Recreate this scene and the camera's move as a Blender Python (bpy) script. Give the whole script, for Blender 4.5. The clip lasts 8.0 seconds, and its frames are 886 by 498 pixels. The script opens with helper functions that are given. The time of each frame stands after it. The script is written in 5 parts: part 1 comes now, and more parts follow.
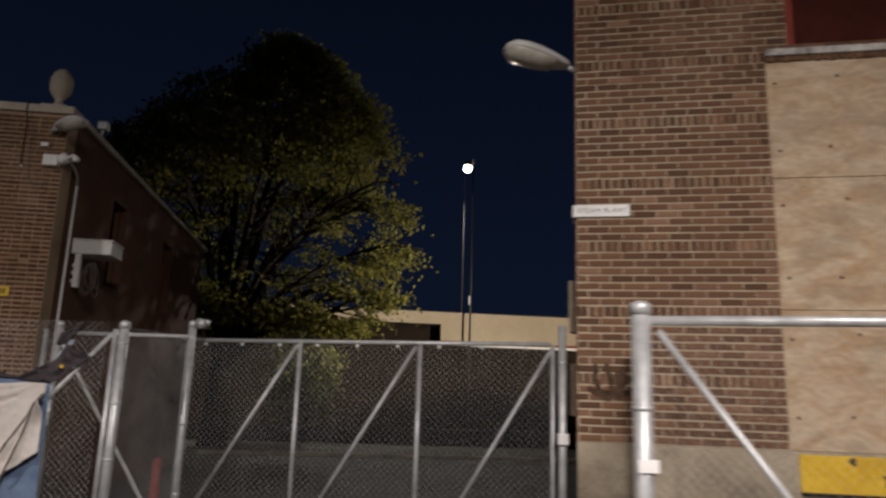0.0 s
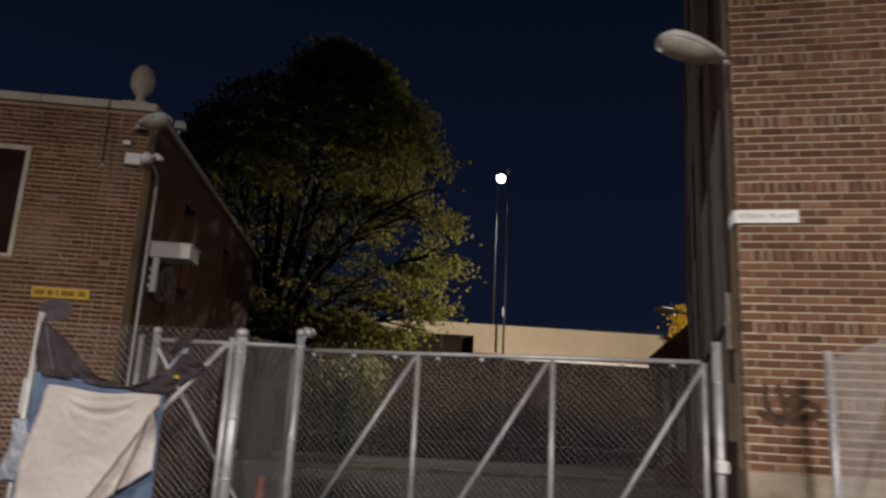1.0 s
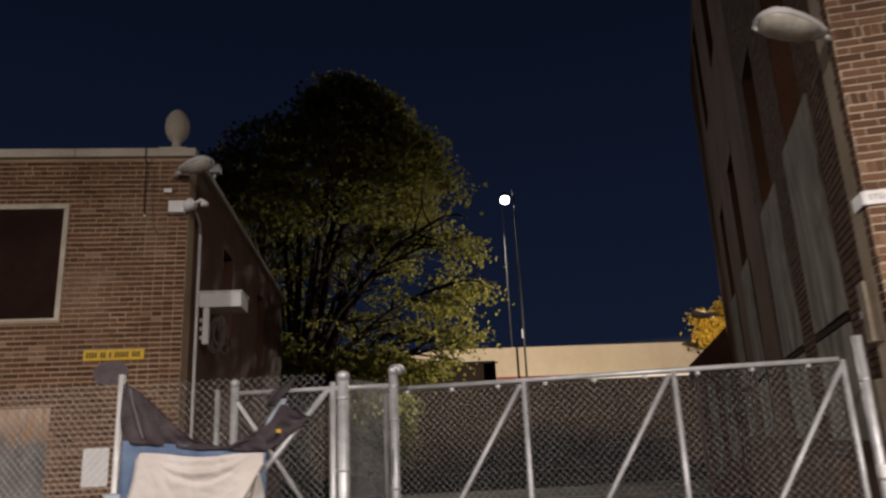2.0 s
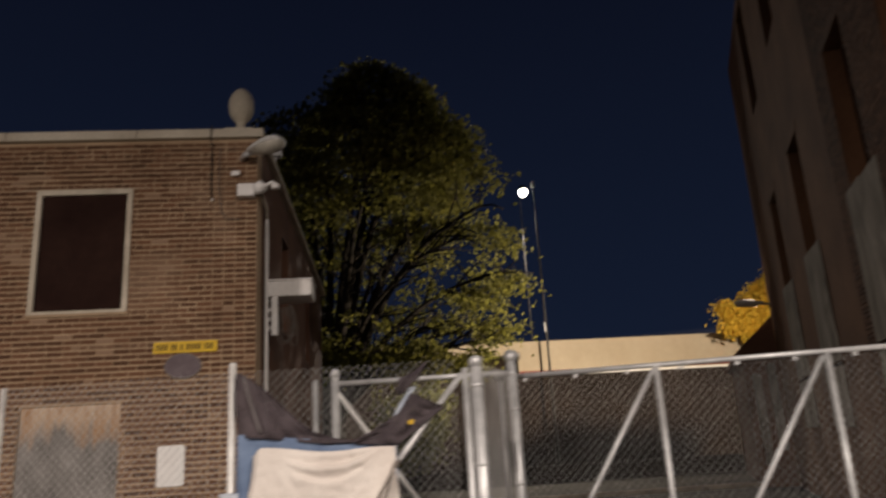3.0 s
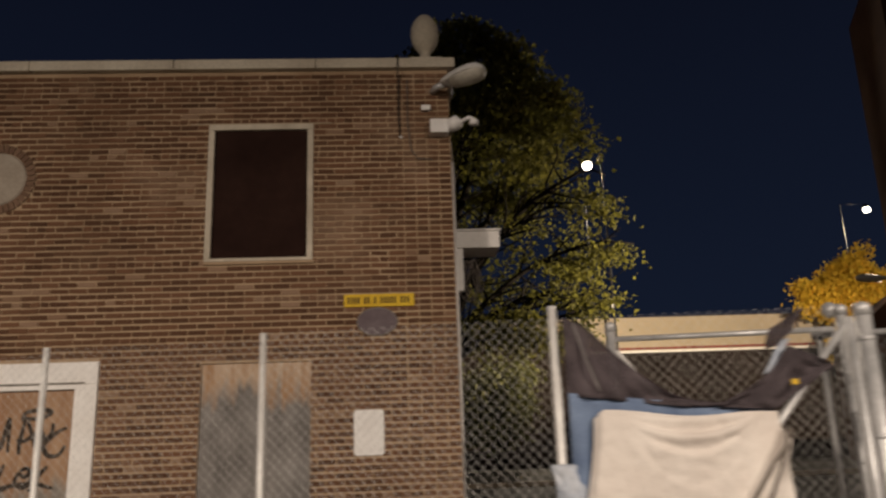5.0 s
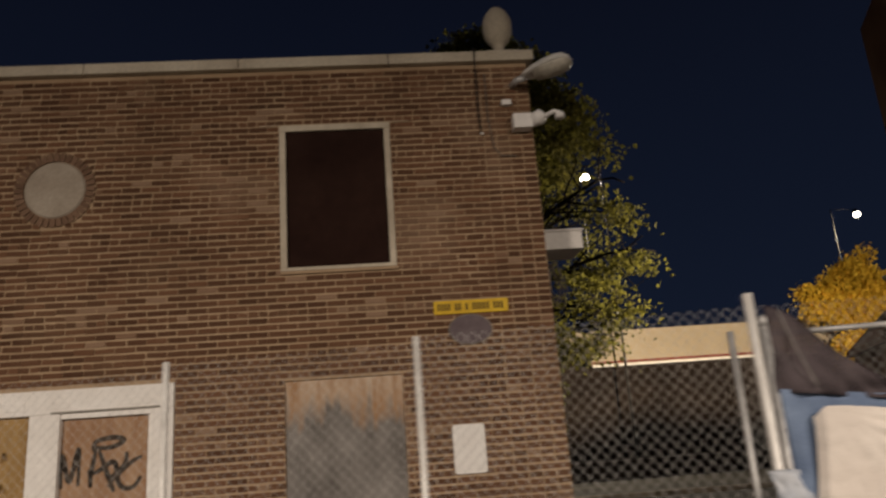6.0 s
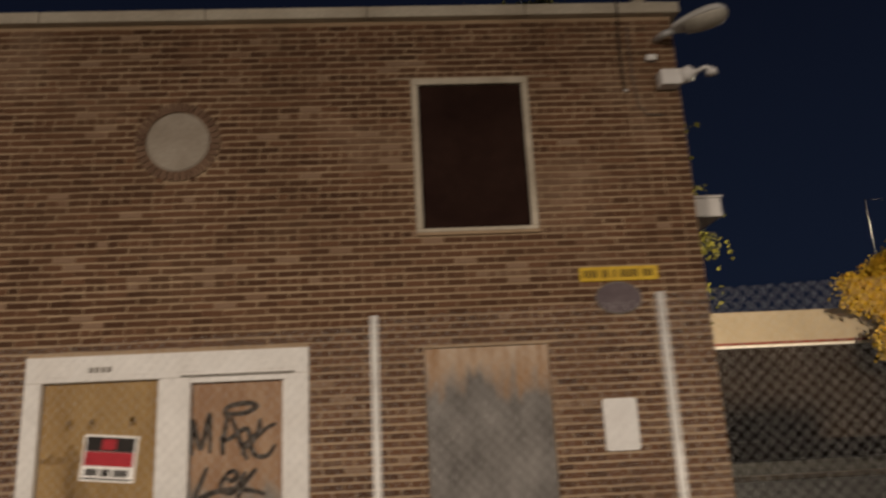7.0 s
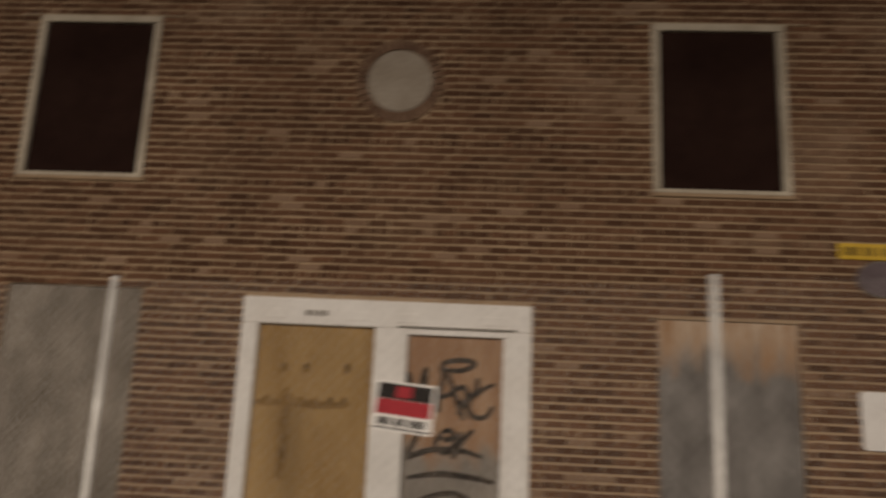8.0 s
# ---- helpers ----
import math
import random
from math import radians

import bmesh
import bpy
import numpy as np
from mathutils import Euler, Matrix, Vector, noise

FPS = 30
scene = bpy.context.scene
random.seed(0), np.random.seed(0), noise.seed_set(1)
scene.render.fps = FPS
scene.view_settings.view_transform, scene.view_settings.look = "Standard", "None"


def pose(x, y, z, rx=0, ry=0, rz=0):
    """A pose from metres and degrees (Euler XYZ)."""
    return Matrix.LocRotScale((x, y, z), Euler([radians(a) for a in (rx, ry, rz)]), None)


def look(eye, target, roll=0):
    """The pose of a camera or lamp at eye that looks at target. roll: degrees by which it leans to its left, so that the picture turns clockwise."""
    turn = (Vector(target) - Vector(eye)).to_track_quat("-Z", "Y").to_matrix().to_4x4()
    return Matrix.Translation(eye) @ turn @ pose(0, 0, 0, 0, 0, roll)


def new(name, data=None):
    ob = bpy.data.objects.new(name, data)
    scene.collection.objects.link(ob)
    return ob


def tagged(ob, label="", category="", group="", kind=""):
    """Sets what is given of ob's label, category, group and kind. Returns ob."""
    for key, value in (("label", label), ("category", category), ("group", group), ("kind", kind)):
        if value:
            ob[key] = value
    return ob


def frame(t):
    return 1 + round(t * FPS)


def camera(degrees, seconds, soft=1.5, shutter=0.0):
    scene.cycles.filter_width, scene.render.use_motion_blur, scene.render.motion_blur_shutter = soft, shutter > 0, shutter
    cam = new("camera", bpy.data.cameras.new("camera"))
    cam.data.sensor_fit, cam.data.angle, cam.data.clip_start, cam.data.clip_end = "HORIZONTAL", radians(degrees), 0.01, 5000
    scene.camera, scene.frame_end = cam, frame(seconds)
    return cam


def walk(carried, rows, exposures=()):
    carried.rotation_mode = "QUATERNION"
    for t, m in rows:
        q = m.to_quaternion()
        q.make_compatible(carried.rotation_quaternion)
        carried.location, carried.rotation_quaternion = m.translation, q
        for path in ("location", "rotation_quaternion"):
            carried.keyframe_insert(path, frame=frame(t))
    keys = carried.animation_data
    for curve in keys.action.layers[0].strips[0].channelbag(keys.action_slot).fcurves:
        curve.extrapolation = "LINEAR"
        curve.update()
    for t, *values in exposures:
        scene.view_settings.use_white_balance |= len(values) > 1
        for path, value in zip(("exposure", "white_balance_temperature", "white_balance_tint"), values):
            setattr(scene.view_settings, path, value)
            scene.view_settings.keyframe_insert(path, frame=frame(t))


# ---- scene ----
cam = camera(63.0, 8.0, soft=2.4, shutter=0.85)
PATH = [
    (0, (-0.208, -0.002, 1.687), (0.022, 1.939, 2.107), 1.9),
    (0.5, (-0.727, 0.322, 1.703), (-0.512, 2.265, 2.123), 2.7),
    (1, (-1.252, 0.658, 1.712), (-1.067, 2.599, 2.16), 3.0),
    (1.5, (-1.732, 0.947, 1.733), (-1.565, 2.877, 2.231), 1.0),
    (1.7, (-1.86, 1.049, 1.737), (-1.686, 2.973, 2.255), -0.9),
    (2.8, (-2.872, 1.715, 1.771), (-2.668, 3.633, 2.3), -3.8),
    (3, (-3.05, 1.842, 1.760), (-2.866, 3.765, 2.277), -3.4),
    (3.5, (-3.518, 2.139, 1.763), (-3.382, 4.077, 2.237), -2.6),
    (4, (-4.014, 2.468, 1.739), (-3.902, 4.412, 2.193), -1.7),
    (4.5, (-4.545, 2.761, 1.746), (-4.448, 4.707, 2.198), -1.6),
    (4.7, (-4.724, 2.882, 1.755), (-4.626, 4.827, 2.211), -1.6),
    (5.8, (-5.858, 3.482, 1.765), (-5.725, 5.413, 2.27), -4.2),
    (6, (-6.069, 3.601, 1.756), (-5.919, 5.528, 2.272), -4.2),
    (6.5, (-6.642, 3.88, 1.74), (-6.491, 5.809, 2.245), -3.7),
    (7, (-7.25, 4.137, 1.735), (-7.14, 6.076, 2.212), -2.8),
    (7.5, (-7.848, 4.373, 1.723), (-7.811, 6.321, 2.172), -0.8),
    (8, (-8.47, 4.624, 1.714), (-8.596, 6.58, 2.115), 2.7),
]
walk(cam, [(t, look(eye, target, roll)) for t, eye, target, roll in PATH],
     exposures=[(0, -0.62, 5700, 11), (1, -0.47, 5700, 12), (1.7, -0.15, 5750, 13), (3, 0.07, 6150, 13), (4.5, 0.0, 6550, 12), (6, -0.12, 6550, 11), (7, -0.14, 6600, 10), (8, -0.42, 6500, 10)])

# ---- world and lights ----
world = bpy.data.worlds.new("night_sky")
scene.world = world
world.use_nodes = True
wn, wl = world.node_tree.nodes, world.node_tree.links
sky_coord = wn.new("ShaderNodeTexCoord")
sky_sep = wn.new("ShaderNodeSeparateXYZ")
sky_ramp = wn.new("ShaderNodeValToRGB")
sky_ramp.color_ramp.elements[0].color = (0.0064, 0.0102, 0.0225, 1)
sky_ramp.color_ramp.elements[1].color = (0.0031, 0.0043, 0.0102, 1)
sky_ramp.color_ramp.elements[1].position = 0.62
sky_ramp.color_ramp.elements[0].position = 0.125
# Unseen warm band under the rooftops, added as fill for dark parts.
fill_band = sky_ramp.color_ramp.elements.new(0.075)
fill_band.color = (0.112, 0.091, 0.068, 1)
wl.new(sky_coord.outputs["Generated"], sky_sep.inputs[0])
wl.new(sky_sep.outputs["Z"], sky_ramp.inputs["Fac"])
wl.new(sky_ramp.outputs["Color"], wn["Background"].inputs["Color"])
wn["Background"].inputs["Strength"].default_value = 1.0


def lamp(name, at, to, watts, size, colour):
    data = bpy.data.lights.new(name, "AREA")
    data.shape, data.size, data.energy, data.color = "DISK", size, watts, colour
    ob = new(name, data)
    ob.matrix_world = look(at, to)
    return ob


WARM = (1.0, 0.86, 0.71)
lamp("street_light_east", (0.9, -3.4, 6.6), (0.9, -3.2, 0.0), 2750, 1.8, WARM)
lamp("street_light_west", (-15.0, -6.0, 7.5), (-15.0, -5.8, 0.0), 5000, 1.5, WARM)
# Unseen lamp inferred behind the plant, for the trees, lot and warehouse.
lamp("hidden_yard_light", (12.6, 22.4, 6.0), (5.5, 29.0, 1.4), 10500, 0.6, (1.0, 0.82, 0.58))

# ---- materials ----


def mat(name, c1, c2, scale=2.0, rough=0.8, metal=0.0, fine=40.0, fine_amount=0.25, bump=0.15, stretch=(1, 1, 1), per_piece=0.0, translucent=0.0, spec=0.25, odd=None, distort=0.0):
    """Two scales of variation between two colours, fine relief, and tint by piece where asked."""
    m = bpy.data.materials.new(name)
    m.use_nodes = True
    n, l = m.node_tree.nodes, m.node_tree.links
    bsdf = n["Principled BSDF"]
    tc = n.new("ShaderNodeTexCoord")
    mp = n.new("ShaderNodeMapping")
    mp.inputs["Scale"].default_value = stretch
    l.new(tc.outputs["Object"], mp.inputs["Vector"])
    big = n.new("ShaderNodeTexNoise")
    big.inputs["Scale"].default_value, big.inputs["Detail"].default_value = scale, 4
    big.inputs["Distortion"].default_value = distort
    small = n.new("ShaderNodeTexNoise")
    small.inputs["Scale"].default_value, small.inputs["Detail"].default_value = fine, 3
    l.new(mp.outputs["Vector"], big.inputs["Vector"])
    l.new(mp.outputs["Vector"], small.inputs["Vector"])
    spread = n.new("ShaderNodeMapRange")
    spread.inputs["From Min"].default_value, spread.inputs["From Max"].default_value = 0.32, 0.68
    l.new(big.outputs["Fac"], spread.inputs["Value"])
    mix = n.new("ShaderNodeMix")
    mix.data_type = "RGBA"
    mix.inputs["A"].default_value, mix.inputs["B"].default_value = (*c1, 1), (*c2, 1)
    fac = spread.outputs["Result"]
    if per_piece:
        geo, info = n.new("ShaderNodeNewGeometry"), n.new("ShaderNodeObjectInfo")
        add, frac = n.new("ShaderNodeMath"), n.new("ShaderNodeMath")
        frac.operation = "FRACT"
        l.new(geo.outputs["Random Per Island"], add.inputs[0])
        l.new(info.outputs["Random"], add.inputs[1])
        l.new(add.outputs[0], frac.inputs[0])
        blend = n.new("ShaderNodeMix")
        blend.inputs["Factor"].default_value = per_piece
        l.new(fac, blend.inputs["A"])
        l.new(frac.outputs[0], blend.inputs["B"])
        fac = blend.outputs["Result"]
        if odd:
            rare = n.new("ShaderNodeMapRange")
            rare.inputs["From Min"].default_value, rare.inputs["From Max"].default_value = 0.94, 0.97
            rare.inputs["To Max"].default_value = 0.75
            wear = n.new("ShaderNodeMapRange")
            wear.inputs["From Min"].default_value, wear.inputs["From Max"].default_value = 0.57, 0.70
            wear.inputs["To Max"].default_value = 0.42
            most = n.new("ShaderNodeMath")
            most.operation = "MAXIMUM"
            l.new(frac.outputs[0], rare.inputs["Value"])
            l.new(big.outputs["Fac"], wear.inputs["Value"])
            l.new(rare.outputs["Result"], most.inputs[0])
            l.new(wear.outputs["Result"], most.inputs[1])
    l.new(fac, mix.inputs["Factor"])
    grain = n.new("ShaderNodeMapRange")
    grain.inputs["To Min"].default_value, grain.inputs["To Max"].default_value = 1 - fine_amount, 1 + fine_amount
    l.new(small.outputs["Fac"], grain.inputs["Value"])
    shade = n.new("ShaderNodeVectorMath")
    shade.operation = "SCALE"
    tone = mix.outputs["Result"]
    if odd:
        pale = n.new("ShaderNodeMix")
        pale.data_type = "RGBA"
        pale.inputs["B"].default_value = (*odd, 1)
        l.new(most.outputs[0], pale.inputs["Factor"])
        l.new(tone, pale.inputs["A"])
        tone = pale.outputs["Result"]
    l.new(tone, shade.inputs[0])
    l.new(grain.outputs["Result"], shade.inputs["Scale"])
    l.new(shade.outputs[0], bsdf.inputs["Base Color"])
    bsdf.inputs["Roughness"].default_value, bsdf.inputs["Metallic"].default_value = rough, metal
    bsdf.inputs["Specular IOR Level"].default_value = spec
    if bump:
        b = n.new("ShaderNodeBump")
        b.inputs["Strength"].default_value, b.inputs["Distance"].default_value = bump, 0.01
        l.new(small.outputs["Fac"], b.inputs["Height"])
        l.new(b.outputs["Normal"], bsdf.inputs["Normal"])
    if translucent:
        tr, ms = n.new("ShaderNodeBsdfTranslucent"), n.new("ShaderNodeMixShader")
        ms.inputs["Fac"].default_value = translucent
        l.new(shade.outputs[0], tr.inputs["Color"])
        l.new(bsdf.outputs[0], ms.inputs[1])
        l.new(tr.outputs[0], ms.inputs[2])
        l.new(ms.outputs[0], n["Material Output"].inputs["Surface"])
    return m


def glow(name, colour, strength):
    m = bpy.data.materials.new(name)
    m.use_nodes = True
    b = m.node_tree.nodes["Principled BSDF"]
    b.inputs["Base Color"].default_value = (*colour, 1)
    b.inputs["Emission Color"].default_value, b.inputs["Emission Strength"].default_value = (*colour, 1), strength
    return m


BRICK_A = mat("brown_brick", (0.062, 0.028, 0.0145), (0.180, 0.088, 0.048), 1.1, 0.9, fine=60, bump=0.4, per_piece=0.75, odd=(0.30, 0.20, 0.135))
BRICK_B = mat("red_brown_brick", (0.072, 0.035, 0.020), (0.220, 0.115, 0.064), 1.1, 0.9, fine=60, bump=0.4, per_piece=0.7, odd=(0.27, 0.155, 0.098))
MORTAR = mat("sandy_mortar", (0.38, 0.295, 0.20), (0.54, 0.435, 0.31), 1.5, 0.95, fine=90, bump=0.5)
MORTAR_A = mat("tan_mortar", (0.315, 0.217, 0.136), (0.45, 0.322, 0.207), 1.5, 0.95, fine=90, bump=0.5)
# Darker copies of the plant's mortar and brick; side-wall shade is in the colour.
SIDE_BRICK = mat("shaded_side_brick", (0.105, 0.049, 0.026), (0.20, 0.102, 0.054), 0.7, 0.95, fine=16, bump=0.4)
SIDE_FACE = mat("shaded_side_brick_face", (0.050, 0.022, 0.012), (0.150, 0.074, 0.040), 0.9, 0.95, fine=60, bump=0.4, per_piece=0.7)
# Dark tone holds the shade on walls facing away from the street lamps.
DARK_BRICK = mat("shade_dark_brick", (0.088, 0.042, 0.026), (0.165, 0.082, 0.050), 0.8, 0.95, fine=18, bump=0.4)
LIMESTONE = mat("weathered_limestone", (0.44, 0.38, 0.30), (0.58, 0.52, 0.42), 1.6, 0.85, fine=30, bump=0.3)
CONCRETE = mat("stained_concrete", (0.24, 0.19, 0.135), (0.40, 0.33, 0.24), 1.8, 0.9, fine=35, bump=0.4)
WHITE_PAINT = mat("old_white_paint", (0.78, 0.74, 0.70), (0.88, 0.85, 0.82), 2.5, 0.6, fine=25, fine_amount=0.12, bump=0.2)
FRAME_PAINT = mat("cream_window_paint", (0.42, 0.36, 0.28), (0.58, 0.51, 0.41), 3.0, 0.7, fine=25, fine_amount=0.15)
DARK_BOARD = mat("dark_brown_painted_board", (0.019, 0.0088, 0.0070), (0.033, 0.0165, 0.0125), 1.2, 0.92, fine=12, spec=0.08)
PLYWOOD = mat("weathered_plywood", (0.38, 0.245, 0.135), (0.58, 0.465, 0.335), 1.8, 0.85, fine=9, fine_amount=0.3, stretch=(1.5, 1.5, 3.2), bump=0.2, distort=1.0, per_piece=0.3)
SILL_STONE = mat("mottled_grey_stone", (0.22, 0.20, 0.18), (0.60, 0.57, 0.53), 9.0, 0.9, fine=50, bump=0.4)
OSB = mat("ochre_plywood", (0.29, 0.175, 0.066), (0.40, 0.26, 0.112), 1.3, 0.85, fine=14, stretch=(2, 2, 0.6), bump=0.2)
GREY_BOARD = mat("buffed_grey_board", (0.15, 0.125, 0.10), (0.28, 0.24, 0.20), 2.2, 0.85, fine=10, stretch=(1.6, 1, 0.8))
STEEL = mat("galvanized_steel", (0.40, 0.395, 0.395), (0.60, 0.59, 0.585), 7.0, 0.42, 0.4, fine=60, fine_amount=0.15, bump=0.1)
# Paler steel copy: reflections on posts and brace are put into its colour.
HIGHLIGHT_STEEL = mat("highlight_galvanized_steel", (0.60, 0.575, 0.55), (0.86, 0.84, 0.81), 9.0, 0.4, 0.15, fine=60, fine_amount=0.12, bump=0.1, stretch=(1, 1, 0.5))
WIRE = mat("galvanized_wire", (0.40, 0.385, 0.37), (0.56, 0.54, 0.52), 5.0, 0.6, 0.15, fine=30, bump=0)
BLANKET = mat("cream_blanket", (0.60, 0.535, 0.485), (0.72, 0.66, 0.605), 3.0, 0.95, fine=120, fine_amount=0.1, bump=0.3)
BLUE_CLOTH = mat("blue_cloth", (0.105, 0.145, 0.235), (0.185, 0.245, 0.36), 5.0, 0.9, fine=90)
BLACK_CLOTH = mat("black_netting", (0.022, 0.016, 0.019), (0.060, 0.046, 0.052), 5.0, 0.9, fine=90)
GREY_CLOTH = mat("grey_cloth", (0.14, 0.125, 0.125), (0.21, 0.19, 0.185), 5.0, 0.9, fine=90)
NETTING = mat("sheer_black_netting", (0.045, 0.035, 0.039), (0.10, 0.080, 0.087), 5.0, 0.9, fine=90)
NETTING.node_tree.nodes["Principled BSDF"].inputs["Alpha"].default_value = 0.82
YELLOW = mat("yellow_enamel", (0.56, 0.34, 0.012), (0.70, 0.46, 0.025), 6.0, 0.5, fine=30, fine_amount=0.15)
BLACK = mat("black_paint", (0.010, 0.008, 0.007), (0.025, 0.02, 0.018), 6.0, 0.7)
GREY_PAINT = mat("faded_lettering", (0.16, 0.14, 0.12), (0.26, 0.23, 0.20), 6.0, 0.7)
SIGN_INK = mat("faded_sign_ink", (0.10, 0.065, 0.015), (0.20, 0.13, 0.02), 9.0, 0.7)
RED = mat("red_paint", (0.30, 0.013, 0.022), (0.38, 0.022, 0.032), 6.0, 0.55)
OXIDE = mat("red_oxide_paint", (0.17, 0.022, 0.013), (0.24, 0.034, 0.02), 3.0, 0.6)
OXIDE_DARK = mat("dark_red_painted_board", (0.035, 0.009, 0.006), (0.06, 0.014, 0.009), 1.2, 0.8, fine=14, spec=0.1)
STRIPE = mat("dark_red_stripe_paint", (0.13, 0.016, 0.014), (0.19, 0.026, 0.022), 1.0, 0.7)
RING_BRICK = mat("tan_brick_end", (0.12, 0.068, 0.044), (0.21, 0.128, 0.084), 1.1, 0.9, fine=60, bump=0.4, per_piece=0.7)
DISC_STONE = mat("dull_tan_stone", (0.29, 0.24, 0.19), (0.39, 0.335, 0.275), 3.0, 0.9, fine=40, bump=0.3)
SMUDGE = mat("smudged_brown_spray", (0.042, 0.026, 0.018), (0.105, 0.064, 0.043), 14.0, 0.95, fine=60, spec=0.1)
WHITE = mat("white_enamel", (0.76, 0.725, 0.70), (0.85, 0.825, 0.80), 5.0, 0.45, fine=20, fine_amount=0.06, bump=0)
PURPLE = mat("faded_purple_enamel", (0.095, 0.068, 0.076), (0.155, 0.12, 0.13), 6.0, 0.6)
LAMP_GREY = mat("pale_grey_lamp_paint", (0.52, 0.50, 0.47), (0.66, 0.64, 0.61), 4.0, 0.5, fine=30, fine_amount=0.1)
LENS = mat("milky_lamp_lens", (0.42, 0.39, 0.33), (0.55, 0.51, 0.44), 8.0, 0.3, fine=20)
ASPHALT = mat("asphalt", (0.034, 0.031, 0.027), (0.062, 0.056, 0.048), 0.6, 0.9, fine=50, bump=0.5)
PALE_GROUND = mat("pale_gravel", (0.062, 0.057, 0.042), (0.125, 0.112, 0.085), 0.7, 0.95, fine=20, bump=0.5)
CREAM_WALL = mat("cream_painted_wall", (0.36, 0.295, 0.21), (0.44, 0.37, 0.275), 0.25, 0.85, fine=3, fine_amount=0.1)
BARK = mat("dark_bark", (0.007, 0.006, 0.0045), (0.016, 0.013, 0.010), 3.0, 0.95, fine=20, bump=0.6, spec=0.08)
LEAF = mat("green_maple_leaf", (0.078, 0.078, 0.018), (0.165, 0.152, 0.030), 0.5, 0.7, fine=6, bump=0, per_piece=0.5, translucent=0.62)
GOLD_LEAF = mat("golden_leaf", (0.64, 0.41, 0.034), (0.86, 0.63, 0.085), 0.6, 0.6, fine=6, bump=0, per_piece=0.6, translucent=0.4)
PALE_BOARD = mat("pale_weathered_board", (0.10, 0.080, 0.058), (0.36, 0.325, 0.275), 1.1, 0.9, fine=9, fine_amount=0.35, stretch=(1.3, 1.3, 0.55), distort=1.3)
PLASTIC = mat("pale_blue_plastic", (0.28, 0.32, 0.39), (0.48, 0.495, 0.53), 7.0, 0.5, fine=30)
SHRUB_LEAF = mat("dull_green_leaf", (0.058, 0.062, 0.020), (0.12, 0.118, 0.034), 0.7, 0.7, fine=6, bump=0, per_piece=0.6, translucent=0.3)
CORD_AND_CREASE = mat("grey_brown_cord_and_crease", (0.12, 0.10, 0.085), (0.20, 0.17, 0.15), 9.0, 0.9)
CABLE = mat("black_cable", (0.02, 0.017, 0.015), (0.04, 0.034, 0.03), 6.0, 0.6, bump=0)
GREY_CABLE = mat("grey_cable", (0.30, 0.26, 0.21), (0.44, 0.38, 0.31), 6.0, 0.6, bump=0)
# Near-black colour holds the shade on the far lower wall and recess.
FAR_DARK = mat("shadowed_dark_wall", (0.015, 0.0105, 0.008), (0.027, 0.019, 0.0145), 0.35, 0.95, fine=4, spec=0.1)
POLE = mat("dark_pole_paint", (0.035, 0.033, 0.032), (0.06, 0.055, 0.05), 3.0, 0.5, 0.3)
LIT = glow("lit_lamp", (1.0, 0.90, 0.74), 14.0)
CONE_RED = mat("faded_red_plastic", (0.22, 0.03, 0.025), (0.30, 0.05, 0.04), 6.0, 0.6)


def stained(m, colour, most):
    """Lays broad grey weather stains over a material."""
    n, l = m.node_tree.nodes, m.node_tree.links
    base = n["Principled BSDF"].inputs["Base Color"]
    old = base.links[0].from_socket
    tc, mp, cloud = n.new("ShaderNodeTexCoord"), n.new("ShaderNodeMapping"), n.new("ShaderNodeTexNoise")
    mp.inputs["Scale"].default_value = (0.8, 0.8, 1.5)
    cloud.inputs["Scale"].default_value, cloud.inputs["Detail"].default_value, cloud.inputs["Roughness"].default_value = 1.7, 6, 0.65
    ramp, mix = n.new("ShaderNodeMapRange"), n.new("ShaderNodeMix")
    mix.data_type = "RGBA"
    ramp.inputs["From Min"].default_value, ramp.inputs["From Max"].default_value, ramp.inputs["To Max"].default_value = 0.47, 0.70, most
    mix.inputs["B"].default_value = (*colour, 1)
    l.new(tc.outputs["Object"], mp.inputs["Vector"])
    l.new(mp.outputs["Vector"], cloud.inputs["Vector"])
    l.new(cloud.outputs["Fac"], ramp.inputs["Value"])
    l.new(ramp.outputs["Result"], mix.inputs["Factor"])
    l.new(old, mix.inputs["A"])
    l.new(mix.outputs["Result"], base)
    return m


stained(PLYWOOD, (0.24, 0.20, 0.155), 0.6)
stained(BRICK_A, (0.17, 0.105, 0.062), 0.35)
stained(BRICK_B, (0.075, 0.052, 0.038), 0.4)
stained(CONCRETE, (0.125, 0.105, 0.082), 0.8)


